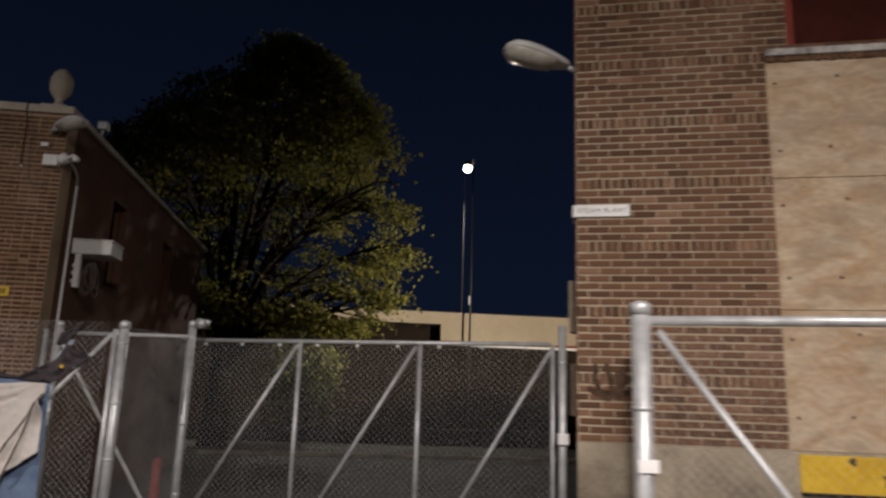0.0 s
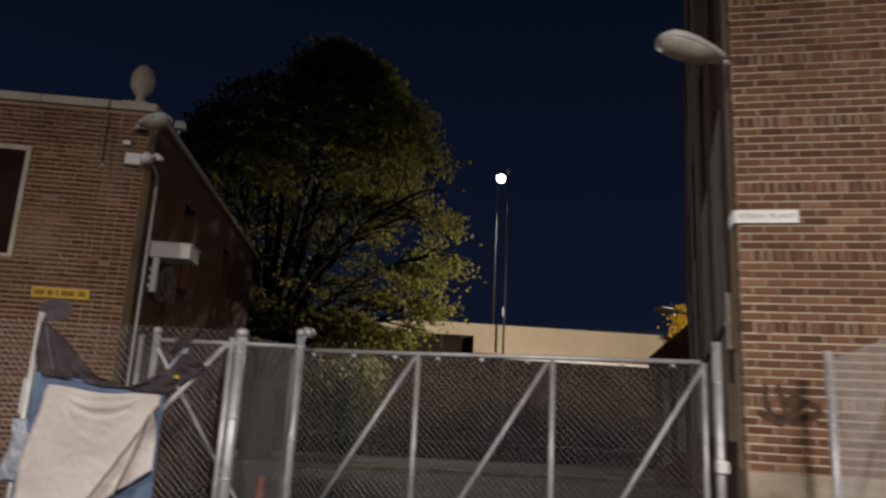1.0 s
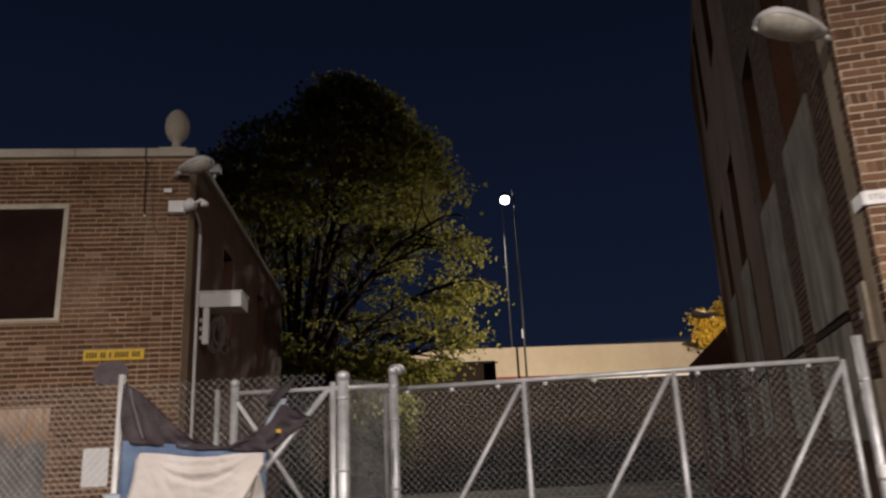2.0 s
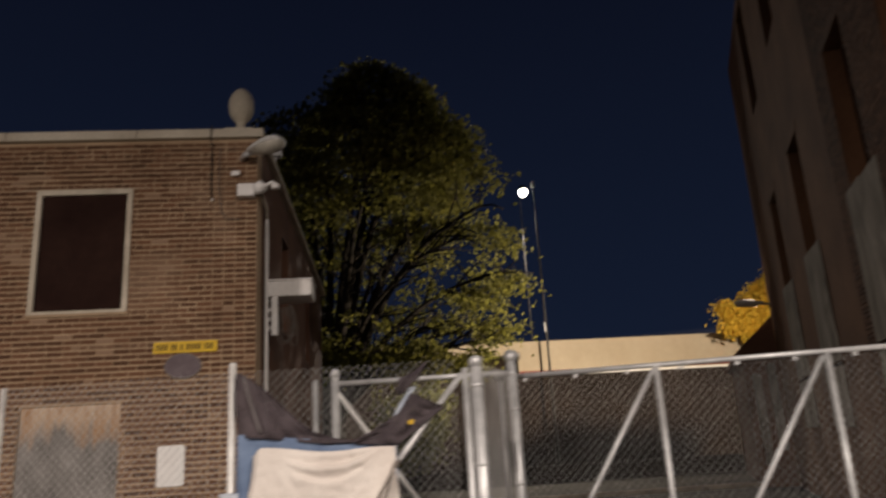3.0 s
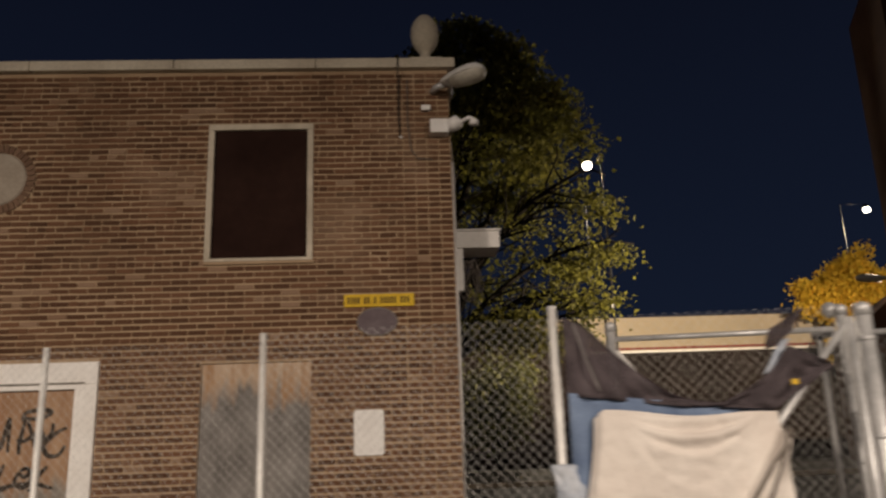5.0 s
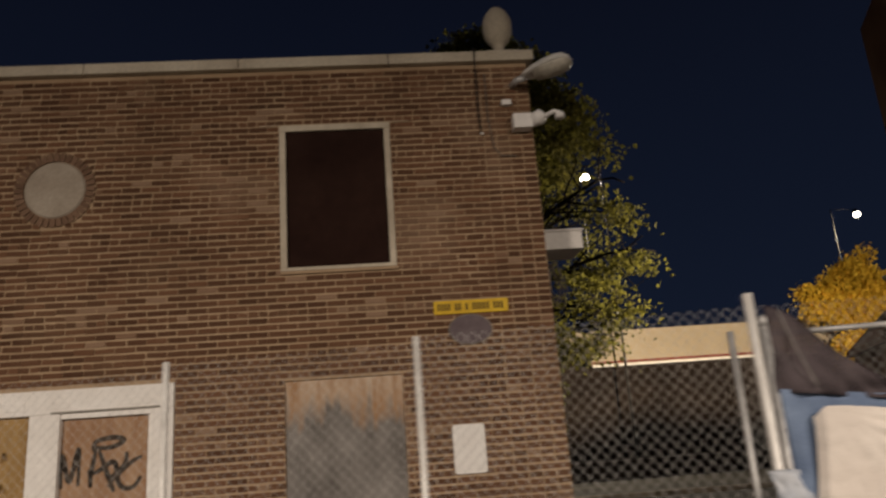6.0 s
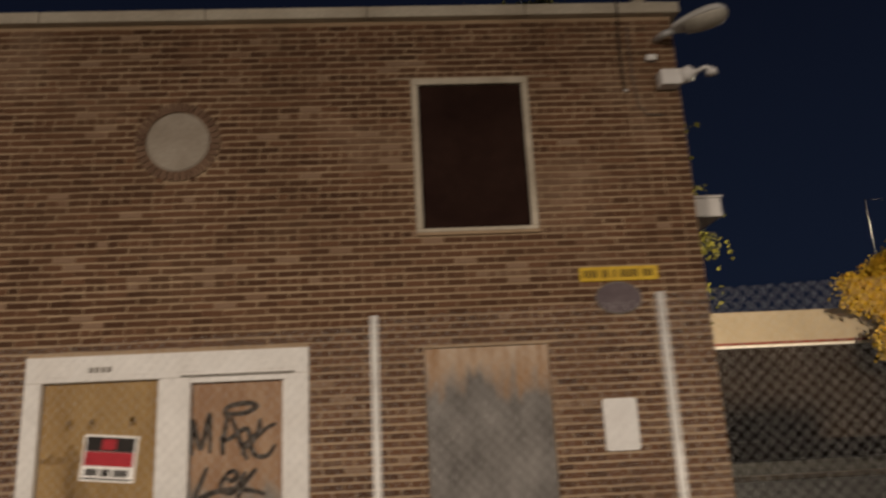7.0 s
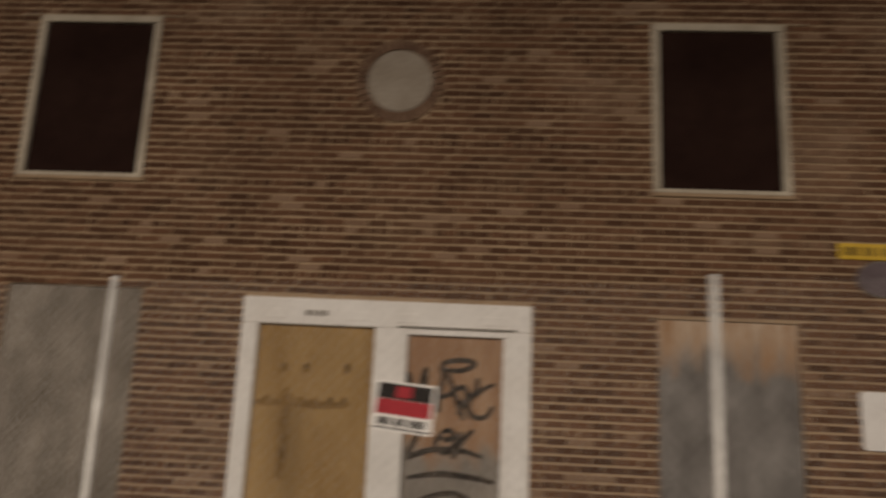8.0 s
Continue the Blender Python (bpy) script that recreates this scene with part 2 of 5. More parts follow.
def two_coat(name, low, high, level):
    """Grey buff paint rolled up to a ragged line, bare weathered wood with runs above it."""
    m = mat(name, *low, 2.4, 0.9, fine=12, stretch=(1.5, 1, 0.8))
    n, l = m.node_tree.nodes, m.node_tree.links
    bsdf = n["Principled BSDF"]
    old = bsdf.inputs["Base Color"].links[0].from_socket
    tc, mp = n.new("ShaderNodeTexCoord"), n.new("ShaderNodeMapping")
    mp.inputs["Scale"].default_value = (7, 1, 1.2)
    runs = n.new("ShaderNodeTexNoise")
    runs.inputs["Scale"].default_value, runs.inputs["Detail"].default_value, runs.inputs["Roughness"].default_value = 1.1, 6, 0.62
    sep, ma, ramp = n.new("ShaderNodeSeparateXYZ"), n.new("ShaderNodeMath"), n.new("ShaderNodeMapRange")
    l.new(tc.outputs["Object"], mp.inputs["Vector"])
    l.new(mp.outputs["Vector"], runs.inputs["Vector"])
    l.new(tc.outputs["Object"], sep.inputs[0])
    ma.operation = "MULTIPLY_ADD"
    ma.inputs[1].default_value = 1.15
    l.new(runs.outputs["Fac"], ma.inputs[0])
    l.new(sep.outputs["Z"], ma.inputs[2])
    ramp.inputs["From Min"].default_value, ramp.inputs["From Max"].default_value = level + 0.50, level + 0.72
    l.new(ma.outputs[0], ramp.inputs["Value"])
    wood = n.new("ShaderNodeMix")
    wood.data_type = "RGBA"
    wood.inputs["A"].default_value, wood.inputs["B"].default_value = (*high[0], 1), (*high[1], 1)
    streak = n.new("ShaderNodeMapRange")
    streak.inputs["From Min"].default_value, streak.inputs["From Max"].default_value = 0.36, 0.62
    l.new(runs.outputs["Fac"], streak.inputs["Value"])
    l.new(streak.outputs["Result"], wood.inputs["Factor"])
    top = n.new("ShaderNodeMix")
    top.data_type = "RGBA"
    l.new(ramp.outputs["Result"], top.inputs["Factor"])
    l.new(old, top.inputs["A"])
    l.new(wood.outputs["Result"], top.inputs["B"])
    l.new(top.outputs["Result"], bsdf.inputs["Base Color"])
    return m


BUFFED = two_coat("half_buffed_plywood", ((0.125, 0.112, 0.104), (0.25, 0.23, 0.215)), ((0.56, 0.44, 0.335), (0.36, 0.215, 0.12)), 2.10)
TAGGED = two_coat("tan_plywood_greyed_below", ((0.20, 0.175, 0.15), (0.30, 0.265, 0.23)), ((0.42, 0.275, 0.175), (0.30, 0.17, 0.098)), 1.22)
# ---- builders ----
V = Vector


def at_world(ob):
    p = V((0, 0, 0))
    while ob is not None:
        p += ob.location
        ob = ob.parent
    return p


def thing(name, base, label, category, group="", kind=""):
    ob = new(name)
    ob.location = base
    ob.empty_display_size = 0.1
    return tagged(ob, label, category, group, kind)


def part(name, bm, material, parent=None, label="", smooth=False):
    """Links a bmesh in world coordinates as one mesh under its thing."""
    me = bpy.data.meshes.new(name)
    if parent is not None:
        bmesh.ops.translate(bm, verts=bm.verts, vec=-at_world(parent))
    bm.normal_update()
    bm.to_mesh(me)
    bm.free()
    me.materials.append(material)
    if smooth:
        for p in me.polygons:
            p.use_smooth = True
    ob = new(name, me)
    ob.parent = parent
    if label:
        ob["label"] = label
    return ob


def raw(name, verts, faces, material, parent=None, label="", smooth=False):
    me = bpy.data.meshes.new(name)
    off = at_world(parent) if parent is not None else V((0, 0, 0))
    me.from_pydata([V(v) - off for v in verts], [], faces)
    me.materials.append(material)
    if smooth:
        for p in me.polygons:
            p.use_smooth = True
    ob = new(name, me)
    ob.parent = parent
    if label:
        ob["label"] = label
    return ob


def box(lo, hi, bevel=0.0, bm=None):
    bm = bm or bmesh.new()
    made = bmesh.ops.create_cube(bm, size=1.0)["verts"]
    lo, hi = V(lo), V(hi)
    for v in made:
        v.co = V([lo[i] + (v.co[i] + 0.5) * (hi[i] - lo[i]) for i in range(3)])
    if bevel:
        edges = {e for v in made for e in v.link_edges}
        bmesh.ops.bevel(bm, geom=list(edges), offset=bevel, segments=2, affect="EDGES", profile=0.6)
    return bm


class Plane:
    """A wall plane: u along it, z up, d out of it."""

    def __init__(self, x, y, ux, uy):
        k = math.hypot(ux, uy)
        self.o, self.u = V((x, y, 0)), V((ux / k, uy / k, 0))
        self.n = V((self.u.y, -self.u.x, 0))
        self.angle = math.atan2(self.u.y, self.u.x)

    def p(self, u, z, d=0.0):
        return self.o + self.u * u + self.n * d + V((0, 0, z))

    def box(self, u0, u1, z0, z1, d0, d1, bevel=0.0, bm=None):
        fresh = box((u0, d0, z0), (u1, d1, z1), bevel)
        for v in fresh.verts:
            v.co = self.p(v.co.x, v.co.z, v.co.y)
        bmesh.ops.reverse_faces(fresh, faces=fresh.faces)
        if bm is None:
            return fresh
        me = bpy.data.meshes.new("joined")
        fresh.to_mesh(me)
        fresh.free()
        bm.from_mesh(me)
        bpy.data.meshes.remove(me)
        return bm


def tube(points, r, sides=10, bm=None, caps=True, radii=None):
    bm = bm or bmesh.new()
    pts = [V(p) for p in points]
    rings = []
    side = None
    for i, p in enumerate(pts):
        way = (pts[min(i + 1, len(pts) - 1)] - pts[max(i - 1, 0)]).normalized()
        if side is None:
            side = way.orthogonal().normalized()
        side = (side - way * side.dot(way)).normalized()
        up = way.cross(side)
        rr = radii[i] if radii else r
        rings.append([bm.verts.new(p + (side * math.cos(a) + up * math.sin(a)) * rr) for a in (2 * math.pi * k / sides for k in range(sides))])
    for a, b in zip(rings, rings[1:]):
        for k in range(sides):
            bm.faces.new((a[k], a[(k + 1) % sides], b[(k + 1) % sides], b[k]))
    if caps:
        bm.faces.new(rings[0][::-1])
        bm.faces.new(rings[-1])
    return bm


def lathe(profile, at, sides=24, squash=(1, 1)):
    bm = bmesh.new()
    rings = [[bm.verts.new((at[0] + r * math.cos(a) * squash[0], at[1] + r * math.sin(a) * squash[1], at[2] + z)) for a in (2 * math.pi * k / sides for k in range(sides))] for r, z in profile]
    for a, b in zip(rings, rings[1:]):
        for k in range(sides):
            bm.faces.new((a[k], a[(k + 1) % sides], b[(k + 1) % sides], b[k]))
    bm.faces.new(rings[0][::-1])
    bm.faces.new(rings[-1])
    return bm


def bars(plane, u0, u1, z0, z1, d, words, material, parent):
    """Writing that cannot be read: one upright bar a letter."""
    n = sum(words) + len(words) - 1
    step, k = (u1 - u0) / n, 0
    for w in words:
        bm = bmesh.new()
        for i in range(w):
            plane.box(u0 + k * step, u0 + (k + 0.68) * step, z0, z1, d, d + 0.003, 0, bm)
            k += 1
        k += 1
        part("word", bm, material, parent, "unreadable dark word")


def wall_body(plane, u0, u1, z0, z1, thick, holes, face=-0.008):
    us = sorted({u0, u1, *(h[0] for h in holes), *(h[1] for h in holes)})
    zs = sorted({z0, z1, *(h[2] for h in holes), *(h[3] for h in holes)})
    bm = bmesh.new()
    for a, b in zip(us, us[1:]):
        for c, d in zip(zs, zs[1:]):
            if not any(h[0] <= a and b <= h[1] and h[2] <= c and d <= h[3] for h in holes):
                plane.box(a, b, c, d, -thick, face, 0, bm)
    bmesh.ops.remove_doubles(bm, verts=bm.verts, dist=0.0005)
    seen, doubled = {}, []
    for f in bm.faces:
        key = tuple(round(x, 3) for x in f.calc_center_median())
        if key in seen:
            doubled += [f, seen[key]]
        seen[key] = f
    bmesh.ops.delete(bm, geom=list(set(doubled)), context="FACES_ONLY")
    return bm


def courses(u0, u1, z0, z1, course, module, holes, rounds=(), header=6, pier=None, joint=0.011, bed=0.017, rng=None):
    """The bricks of a wall in common bond, as u0, u1, z0, z1."""
    out, k = [], 0
    z = z0
    while z + course * 0.9 <= z1:
        zm = z + course / 2
        head = k % header == header - 2
        m = module / 2 if head else module
        spans = [(u0, u1)]
        if pier:
            spans = [(u0, pier)]
        for h in holes:
            if h[2] < zm < h[3]:
                spans = [s for a, b in spans for s in ((a, min(b, h[0])), (max(a, h[1]), b)) if s[1] - s[0] > 0.02]
        for c in rounds:
            if abs(zm - c[1]) < c[2]:
                half = math.sqrt(c[2] ** 2 - (zm - c[1]) ** 2)
                spans = [s for a, b in spans for s in ((a, min(b, c[0] - half)), (max(a, c[0] + half), b)) if s[1] - s[0] > 0.02]
        shift = (m / 2 if k % 2 else 0.0) + rng.uniform(-0.012, 0.012)
        for a, b in spans:
            u = u0 - shift - m
            while u < b:
                lo, hi = max(u, a), min(u + m, b)
                if hi - lo > 0.025:
                    out.append((lo + joint / 2, hi - joint / 2, z + bed / 2, z + course - bed / 2))
                u += m
        if pier:
            u, w = pier, (u1 - pier) / 4
            for i in range(4):
                out.append((u + i * w + joint / 2, u + (i + 1) * w - joint / 2, z + bed / 2, z + course - bed / 2))
        z += course
        k += 1
    return out


def rowlock_bond(u0, u1, z0, z1, course, module, rowlock, thick, run, holes, joint=0.011, bed=0.015, rng=None):
    """Runs of stretcher courses between courses of bricks on edge, as u0, u1, z0, z1."""
    out, z, k = [], z0, 0
    while z + course < z1:
        on_edge = k % (run + 1) == run
        tall, m = (rowlock, thick) if on_edge else (course, module)
        zm = z + tall / 2
        spans = [(u0, u1)]
        for h in holes:
            if h[2] < zm < h[3]:
                spans = [q for a, b in spans for q in ((a, min(b, h[0])), (max(a, h[1]), b)) if q[1] - q[0] > 0.02]
        shift = (m / 2 if k % 2 else 0.0) + rng.uniform(-0.01, 0.01)
        for a, b in spans:
            u = u0 - shift - m
            while u < b:
                lo, hi = max(u, a), min(u + m, b)
                if hi - lo > 0.025:
                    out.append((lo + joint / 2, hi - joint / 2, z + bed / 2, z + tall - bed / 2))
                u += m
        z += tall
        k += 1
    return out


def lay_bricks(plane, rects, parent, material, module, course, stretch, joint=0.011, bed=0.017):
    """Every brick is proud of the mortar; those in the stretch of wall passed nearest are objects of their own."""
    rng = random.Random(7)
    h, w = course - bed, module - joint
    verts = [(x, y, z) for y in (0.0, 0.014) for x in (-w / 2, w / 2) for z in (-h / 2, h / 2)]
    me = bpy.data.meshes.new("brick")
    me.from_pydata(verts, [], [(0, 2, 3, 1), (0, 4, 6, 2), (1, 3, 7, 5), (0, 1, 5, 4), (2, 6, 7, 3)])
    me.materials.append(material)
    vs, fs, single = [], [], 0
    for a, b, c, d in rects:
        proud = rng.uniform(-0.002, 0.002)
        if single < 300 and abs(b - a - w) < 0.002 and abs(d - c - h) < 0.002 and stretch[0] < a and b < stretch[1] and stretch[2] < c < stretch[3]:
            ob = new("brick", me)
            ob.parent = parent
            ob.location = plane.p((a + b) / 2, (c + d) / 2, proud)
            ob.rotation_euler = (0, 0, plane.angle)
            single += 1
            continue
        i = len(vs)
        t = rng.uniform(-0.0028, 0.0028)
        a, b, c, d = a + rng.uniform(-0.005, 0.004), b + rng.uniform(-0.004, 0.005), c + rng.uniform(-0.003, 0.003), d + rng.uniform(-0.003, 0.003)
        for dd in (proud, -0.014):
            vs += [plane.p(a, c + t, dd), plane.p(b, c - t, dd), plane.p(b, d - t, dd), plane.p(a, d + t, dd)]
        fs += [(i, i + 1, i + 2, i + 3), (i, i + 4, i + 5, i + 1), (i + 1, i + 5, i + 6, i + 2), (i + 2, i + 6, i + 7, i + 3), (i + 3, i + 7, i + 4, i)]
    rest = raw("brickwork", vs, fs, material, parent)
    rest["kind"] = "stuff"


def chain_link(p, q, z0, z1, parent, cell=0.033, r=0.0018, proud=0.0):
    """Woven wire: upright zigzags that meet at their bends."""
    p, q = V((p[0], p[1], 0)), V((q[0], q[1], 0))
    way, length = (q - p).normalized(), (q - p).length
    out = V((way.y, -way.x, 0))
    vs, fs = [], []
    rows = int((z1 - z0) / cell)
    rng = random.Random(int(length * 1000))
    for i in range(int(length / cell)):
        base = len(vs)
        for k in range(rows + 1):
            side = (k + i) % 2
            c = p + way * (cell * (i + side)) + V((0, 0, z0 + k * cell)) + out * (proud + (0.002 if side else -0.002) + 0.012 * math.sin(i * 0.11) * math.sin(k * 0.09))
            vs += [c + way * r, c - way * r * 0.5 + out * r * 0.87, c - way * r * 0.5 - out * r * 0.87]
        for k in range(rows):
            a = base + 3 * k
            fs += [(a, a + 1, a + 4, a + 3), (a + 1, a + 2, a + 5, a + 4), (a + 2, a, a + 3, a + 5)]
    ob = raw("chain_link_mesh", vs, fs, WIRE, parent, "woven grey wire mesh")
    ob["kind"] = "stuff"
    return ob


def post(x, y, top, r, parent, cap=True, name="post", lean=(0, 0), material=None):
    ob = part(name, tube([(x - lean[0], y - lean[1], 0), (x, y, top)], r, 14), material or STEEL, parent, smooth=True)
    if cap:
        part("cap", lathe([(r * 1.14, -0.055), (r * 1.14, -0.004), (r * 1.02, 0.008), (r * 0.75, 0.018), (r * 0.3, 0.026)], (x, y, top), 14), STEEL, ob, smooth=True)
    return ob


def band(x, y, z, r, parent):
    part("tension_band", lathe([(r * 1.02, -0.014), (r * 1.12, -0.012), (r * 1.12, 0.012), (r * 1.02, 0.014)], (x, y, z), 14), STEEL, parent, smooth=True)


# ---- ground ----
bm = bmesh.new()
bmesh.ops.create_grid(bm, x_segments=8, y_segments=8, size=300)
tagged(part("ground", bm, ASPHALT), "dark worn asphalt lot and street", "ground", kind="structure")
bm = box((-14, 23.35, -0.1), (30, 29.2, 0.09), 0.02)
tagged(part("pavement", bm, PALE_GROUND), "pale gravel strip across the lot", "pavement", kind="structure")
kerb = thing("kerb", (8, 23.2, 0), "worn concrete kerb along the gravel strip", "kerb", kind="structure")
for k in range(15):
    part("kerb_stone", box((-14 + 2.93 * k, 23.18, -0.1), (-14 + 2.93 * k + 2.915, 23.345, 0.125), 0.02), CONCRETE, kerb)

# Added stand-in wall, sized only to hide the ground beyond the gravel.
low_wall = thing("low_wall", (8, 29.5, 0), "low dark stand-in wall hiding the ground behind", "wall", kind="structure")
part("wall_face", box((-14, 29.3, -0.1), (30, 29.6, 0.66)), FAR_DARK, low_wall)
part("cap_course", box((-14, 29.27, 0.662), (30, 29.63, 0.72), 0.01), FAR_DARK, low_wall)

# ---- brick building on the west ----
FA = Plane(-4.5, 10.5, 1, 0)
A0, A1, ATOP = -9.2, 0.0, 5.622
WIN1, WIN2 = (-2.62, -1.495, 3.46, 4.99), (-8.14, -7.0, 3.46, 4.99)
DOOR = (-5.98, -3.6, 0.0, 2.465)
BOARD1, BOARD2 = (-2.6, -1.5, 0.0, 2.41), (-8.04, -6.86, 0.0, 2.5)
HOLES_A = [WIN1, WIN2, DOOR, BOARD1, BOARD2]
DISC = (-4.795, 4.41, 0.29)
wall_a = tagged(part("wall_north", wall_body(FA, A0, A1, 0, ATOP, 0.35, HOLES_A), MORTAR_A), "brown brick front wall in common bond", "wall", kind="structure")
SA = Plane(-4.5, 10.85, 0, 1)
tagged(part("wall_east", wall_body(SA, 0, 9.4, 0, 5.64, 0.35, [(1.95, 2.75, 3.5, 5.0), (5.4, 6.2, 3.5, 5.0)], face=0.0), DARK_BRICK), "brick side wall with shade in its dark colour", "wall", kind="structure")
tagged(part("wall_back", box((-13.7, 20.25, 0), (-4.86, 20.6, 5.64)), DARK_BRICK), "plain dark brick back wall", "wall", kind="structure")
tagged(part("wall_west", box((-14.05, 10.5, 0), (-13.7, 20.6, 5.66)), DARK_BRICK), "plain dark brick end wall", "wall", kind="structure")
tagged(part("roof", box((-13.7, 10.86, 5.3), (-4.86, 20.24, 5.45)), ASPHALT), "flat tarred roof", "roof", kind="structure")
cop = thing("coping", (-9, 10.6, 5.66), "pale limestone coping along the parapet", "coping", kind="structure")
u = -13.72
while u < -4.45:
    w = min(1.55, -4.42 - u)
    part("coping_stone", box((u + 0.003, 10.43, 5.625), (u + w - 0.003, 10.9, 5.742), 0.012), LIMESTONE, cop)
    u += 1.55
part("side_coping", box((-4.9, 10.905, 5.643), (-4.42, 20.6, 5.738), 0.01), LIMESTONE, cop)
fin = thing("finial", (-4.74, 10.66, 5.744), "pale stone acorn finial on the parapet corner", "finial")
part("plinth", box((-4.92, 10.48, 5.744), (-4.56, 10.84, 5.777), 0.01), LIMESTONE, fin)
part("acorn", lathe([(0.125, 0.0), (0.115, 0.03), (0.066, 0.06), (0.058, 0.12), (0.075, 0.155), (0.115, 0.20), (0.15, 0.27), (0.162, 0.36), (0.155, 0.46), (0.12, 0.54), (0.07, 0.60), (0.02, 0.63)], (-4.74, 10.66, 5.775)), LIMESTONE, fin, smooth=True)

for i, w in enumerate((WIN1, WIN2)):
    win = thing("window_%d" % (i + 1), FA.p((w[0] + w[1]) / 2, w[2]), "cream-framed upper window closed with a dark brown board", "window", "upper windows", "structure")
    f = 0.062
    part("window_frame", FA.box(w[0], w[1], w[3] - f, w[3], -0.1, 0.012, 0.006), FRAME_PAINT, win)
    part("window_frame", FA.box(w[0], w[1], w[2], w[2] + 0.035, -0.1, 0.012, 0.006), FRAME_PAINT, win)
    part("window_frame", FA.box(w[0], w[0] + f, w[2] + 0.035, w[3] - f, -0.1, 0.012, 0.006), FRAME_PAINT, win)
    part("window_frame", FA.box(w[1] - f, w[1], w[2] + 0.035, w[3] - f, -0.1, 0.012, 0.006), FRAME_PAINT, win)
    part("board", FA.box(w[0] + f, w[1] - f, w[2] + 0.035, w[3] - f, -0.09, -0.03), DARK_BOARD, win, "dark brown painted board")
    part("window_sill", FA.box(w[0], w[1] + 0.02, w[2] - 0.034, w[2] - 0.003, -0.05, 0.022, 0.006), MORTAR_A, win, "thin stone sill")
for i in range(2):
    w = (WIN1, WIN2)[i]
    part("steel_lintel", FA.box(w[0] - 0.2, w[1] + 0.2, w[3] + 0.002, w[3] + 0.012, -0.02, 0.006), MORTAR, wall_a)

disc = thing("roundel", FA.p(DISC[0], DISC[1]), "round pale stone disc ringed with brick ends", "roundel", kind="structure")
bm = lathe([(0.29, 0.0), (0.29, 0.03), (0.275, 0.04)], (0, 0, 0), 40)
bmesh.ops.rotate(bm, verts=bm.verts, matrix=Matrix.Rotation(radians(90), 3, "X"))
bmesh.ops.translate(bm, verts=bm.verts, vec=FA.p(DISC[0], DISC[1], -0.03))
part("disc", bm, DISC_STONE, disc)
for k in range(36):
    a = 2 * math.pi * k / 36
    bm = box((0.297, -0.012, -0.0245), (0.385, -0.002, 0.0245))
    bmesh.ops.rotate(bm, verts=bm.verts, matrix=Matrix.Rotation(-a, 3, "Y"))
    bmesh.ops.translate(bm, verts=bm.verts, vec=FA.p(DISC[0], DISC[1]))
    part("brick", bm, RING_BRICK, disc)

# double doorway with a white surround
door = thing("door_1", FA.p(-4.8, 0), "white-painted double door surround closed with plywood", "door", kind="structure")
part("lintel_board", FA.box(-5.98, -3.6, 2.245, 2.465, -0.12, 0.02, 0.01), WHITE_PAINT, door)
part("jamb", FA.box(-5.98, -5.84, 0, 2.245, -0.12, 0.02, 0.008), WHITE_PAINT, door)
part("mullion", FA.box(-4.87, -4.6, 0, 2.245, -0.12, 0.02, 0.008), WHITE_PAINT, door)
part("jamb", FA.box(-3.78, -3.6, 0, 2.245, -0.12, 0.02, 0.008), WHITE_PAINT, door)
part("inner_frame", FA.box(-4.6, -3.78, 2.2, 2.245, -0.12, 0.005, 0.005), WHITE_PAINT, door)
part("inner_frame", FA.box(-3.825, -3.78, 0, 2.2, -0.12, 0.002, 0.005), WHITE_PAINT, door)
part("stop_bead", FA.box(-4.68, -3.72, 2.252, 2.266, 0.02, 0.03), GREY_PAINT, door)
door_panel = part("panel", FA.box(-5.84, -4.87, 0, 2.245, -0.1, -0.035), OSB, door, "ochre plywood panel with dark weather marks")
tag_panel = part("panel", FA.box(-4.6, -3.825, 0, 2.2, -0.1, -0.045), TAGGED, door, "tan plywood panel sprayed with a black tag")
bars(FA, -5.45, -5.25, 2.32, 2.365, 0.021, (4,), GREY_PAINT, door)
SPRAY = mat("black_spray_paint", (0.018, 0.015, 0.013), (0.10, 0.078, 0.062), 13.0, 0.9, fine=50, spec=0.1)


LAYERS = [0]


def stroke(points, width, plane, d, parent, material=SPRAY):
    """One spray stroke: a thin band along a smooth line, each laid a little above the last."""
    LAYERS[0] = (LAYERS[0] + 1) % 14
    d += 0.0005 * LAYERS[0]
    pts = [V((p[0], p[1])) for p in points]
    fine = []
    for i in range(len(pts) - 1):
        a, b, c, e = pts[max(i - 1, 0)], pts[i], pts[i + 1], pts[min(i + 2, len(pts) - 1)]
        for k in range(6):
            t = k / 6
            fine.append(0.5 * (2 * b + (c - a) * t + (2 * a - 5 * b + 4 * c - e) * t * t + (3 * b - a - 3 * c + e) * t ** 3))
    fine.append(pts[-1])
    vs, fs = [], []
    for i, p in enumerate(fine):
        w = (fine[min(i + 1, len(fine) - 1)] - fine[max(i - 1, 0)]).normalized()
        s = V((-w.y, w.x)) * width * (0.35 + 0.65 * math.sin(math.pi * (0.12 + 0.76 * i / len(fine)))) / 2
        vs += [plane.p(p.x - s.x, p.y - s.y, d), plane.p(p.x + s.x, p.y + s.y, d)]
        if i:
            k = 2 * i
            fs.append((k - 2, k, k + 1, k - 1))
    raw("spray_stroke", vs, fs, material, parent, "black spray paint stroke")


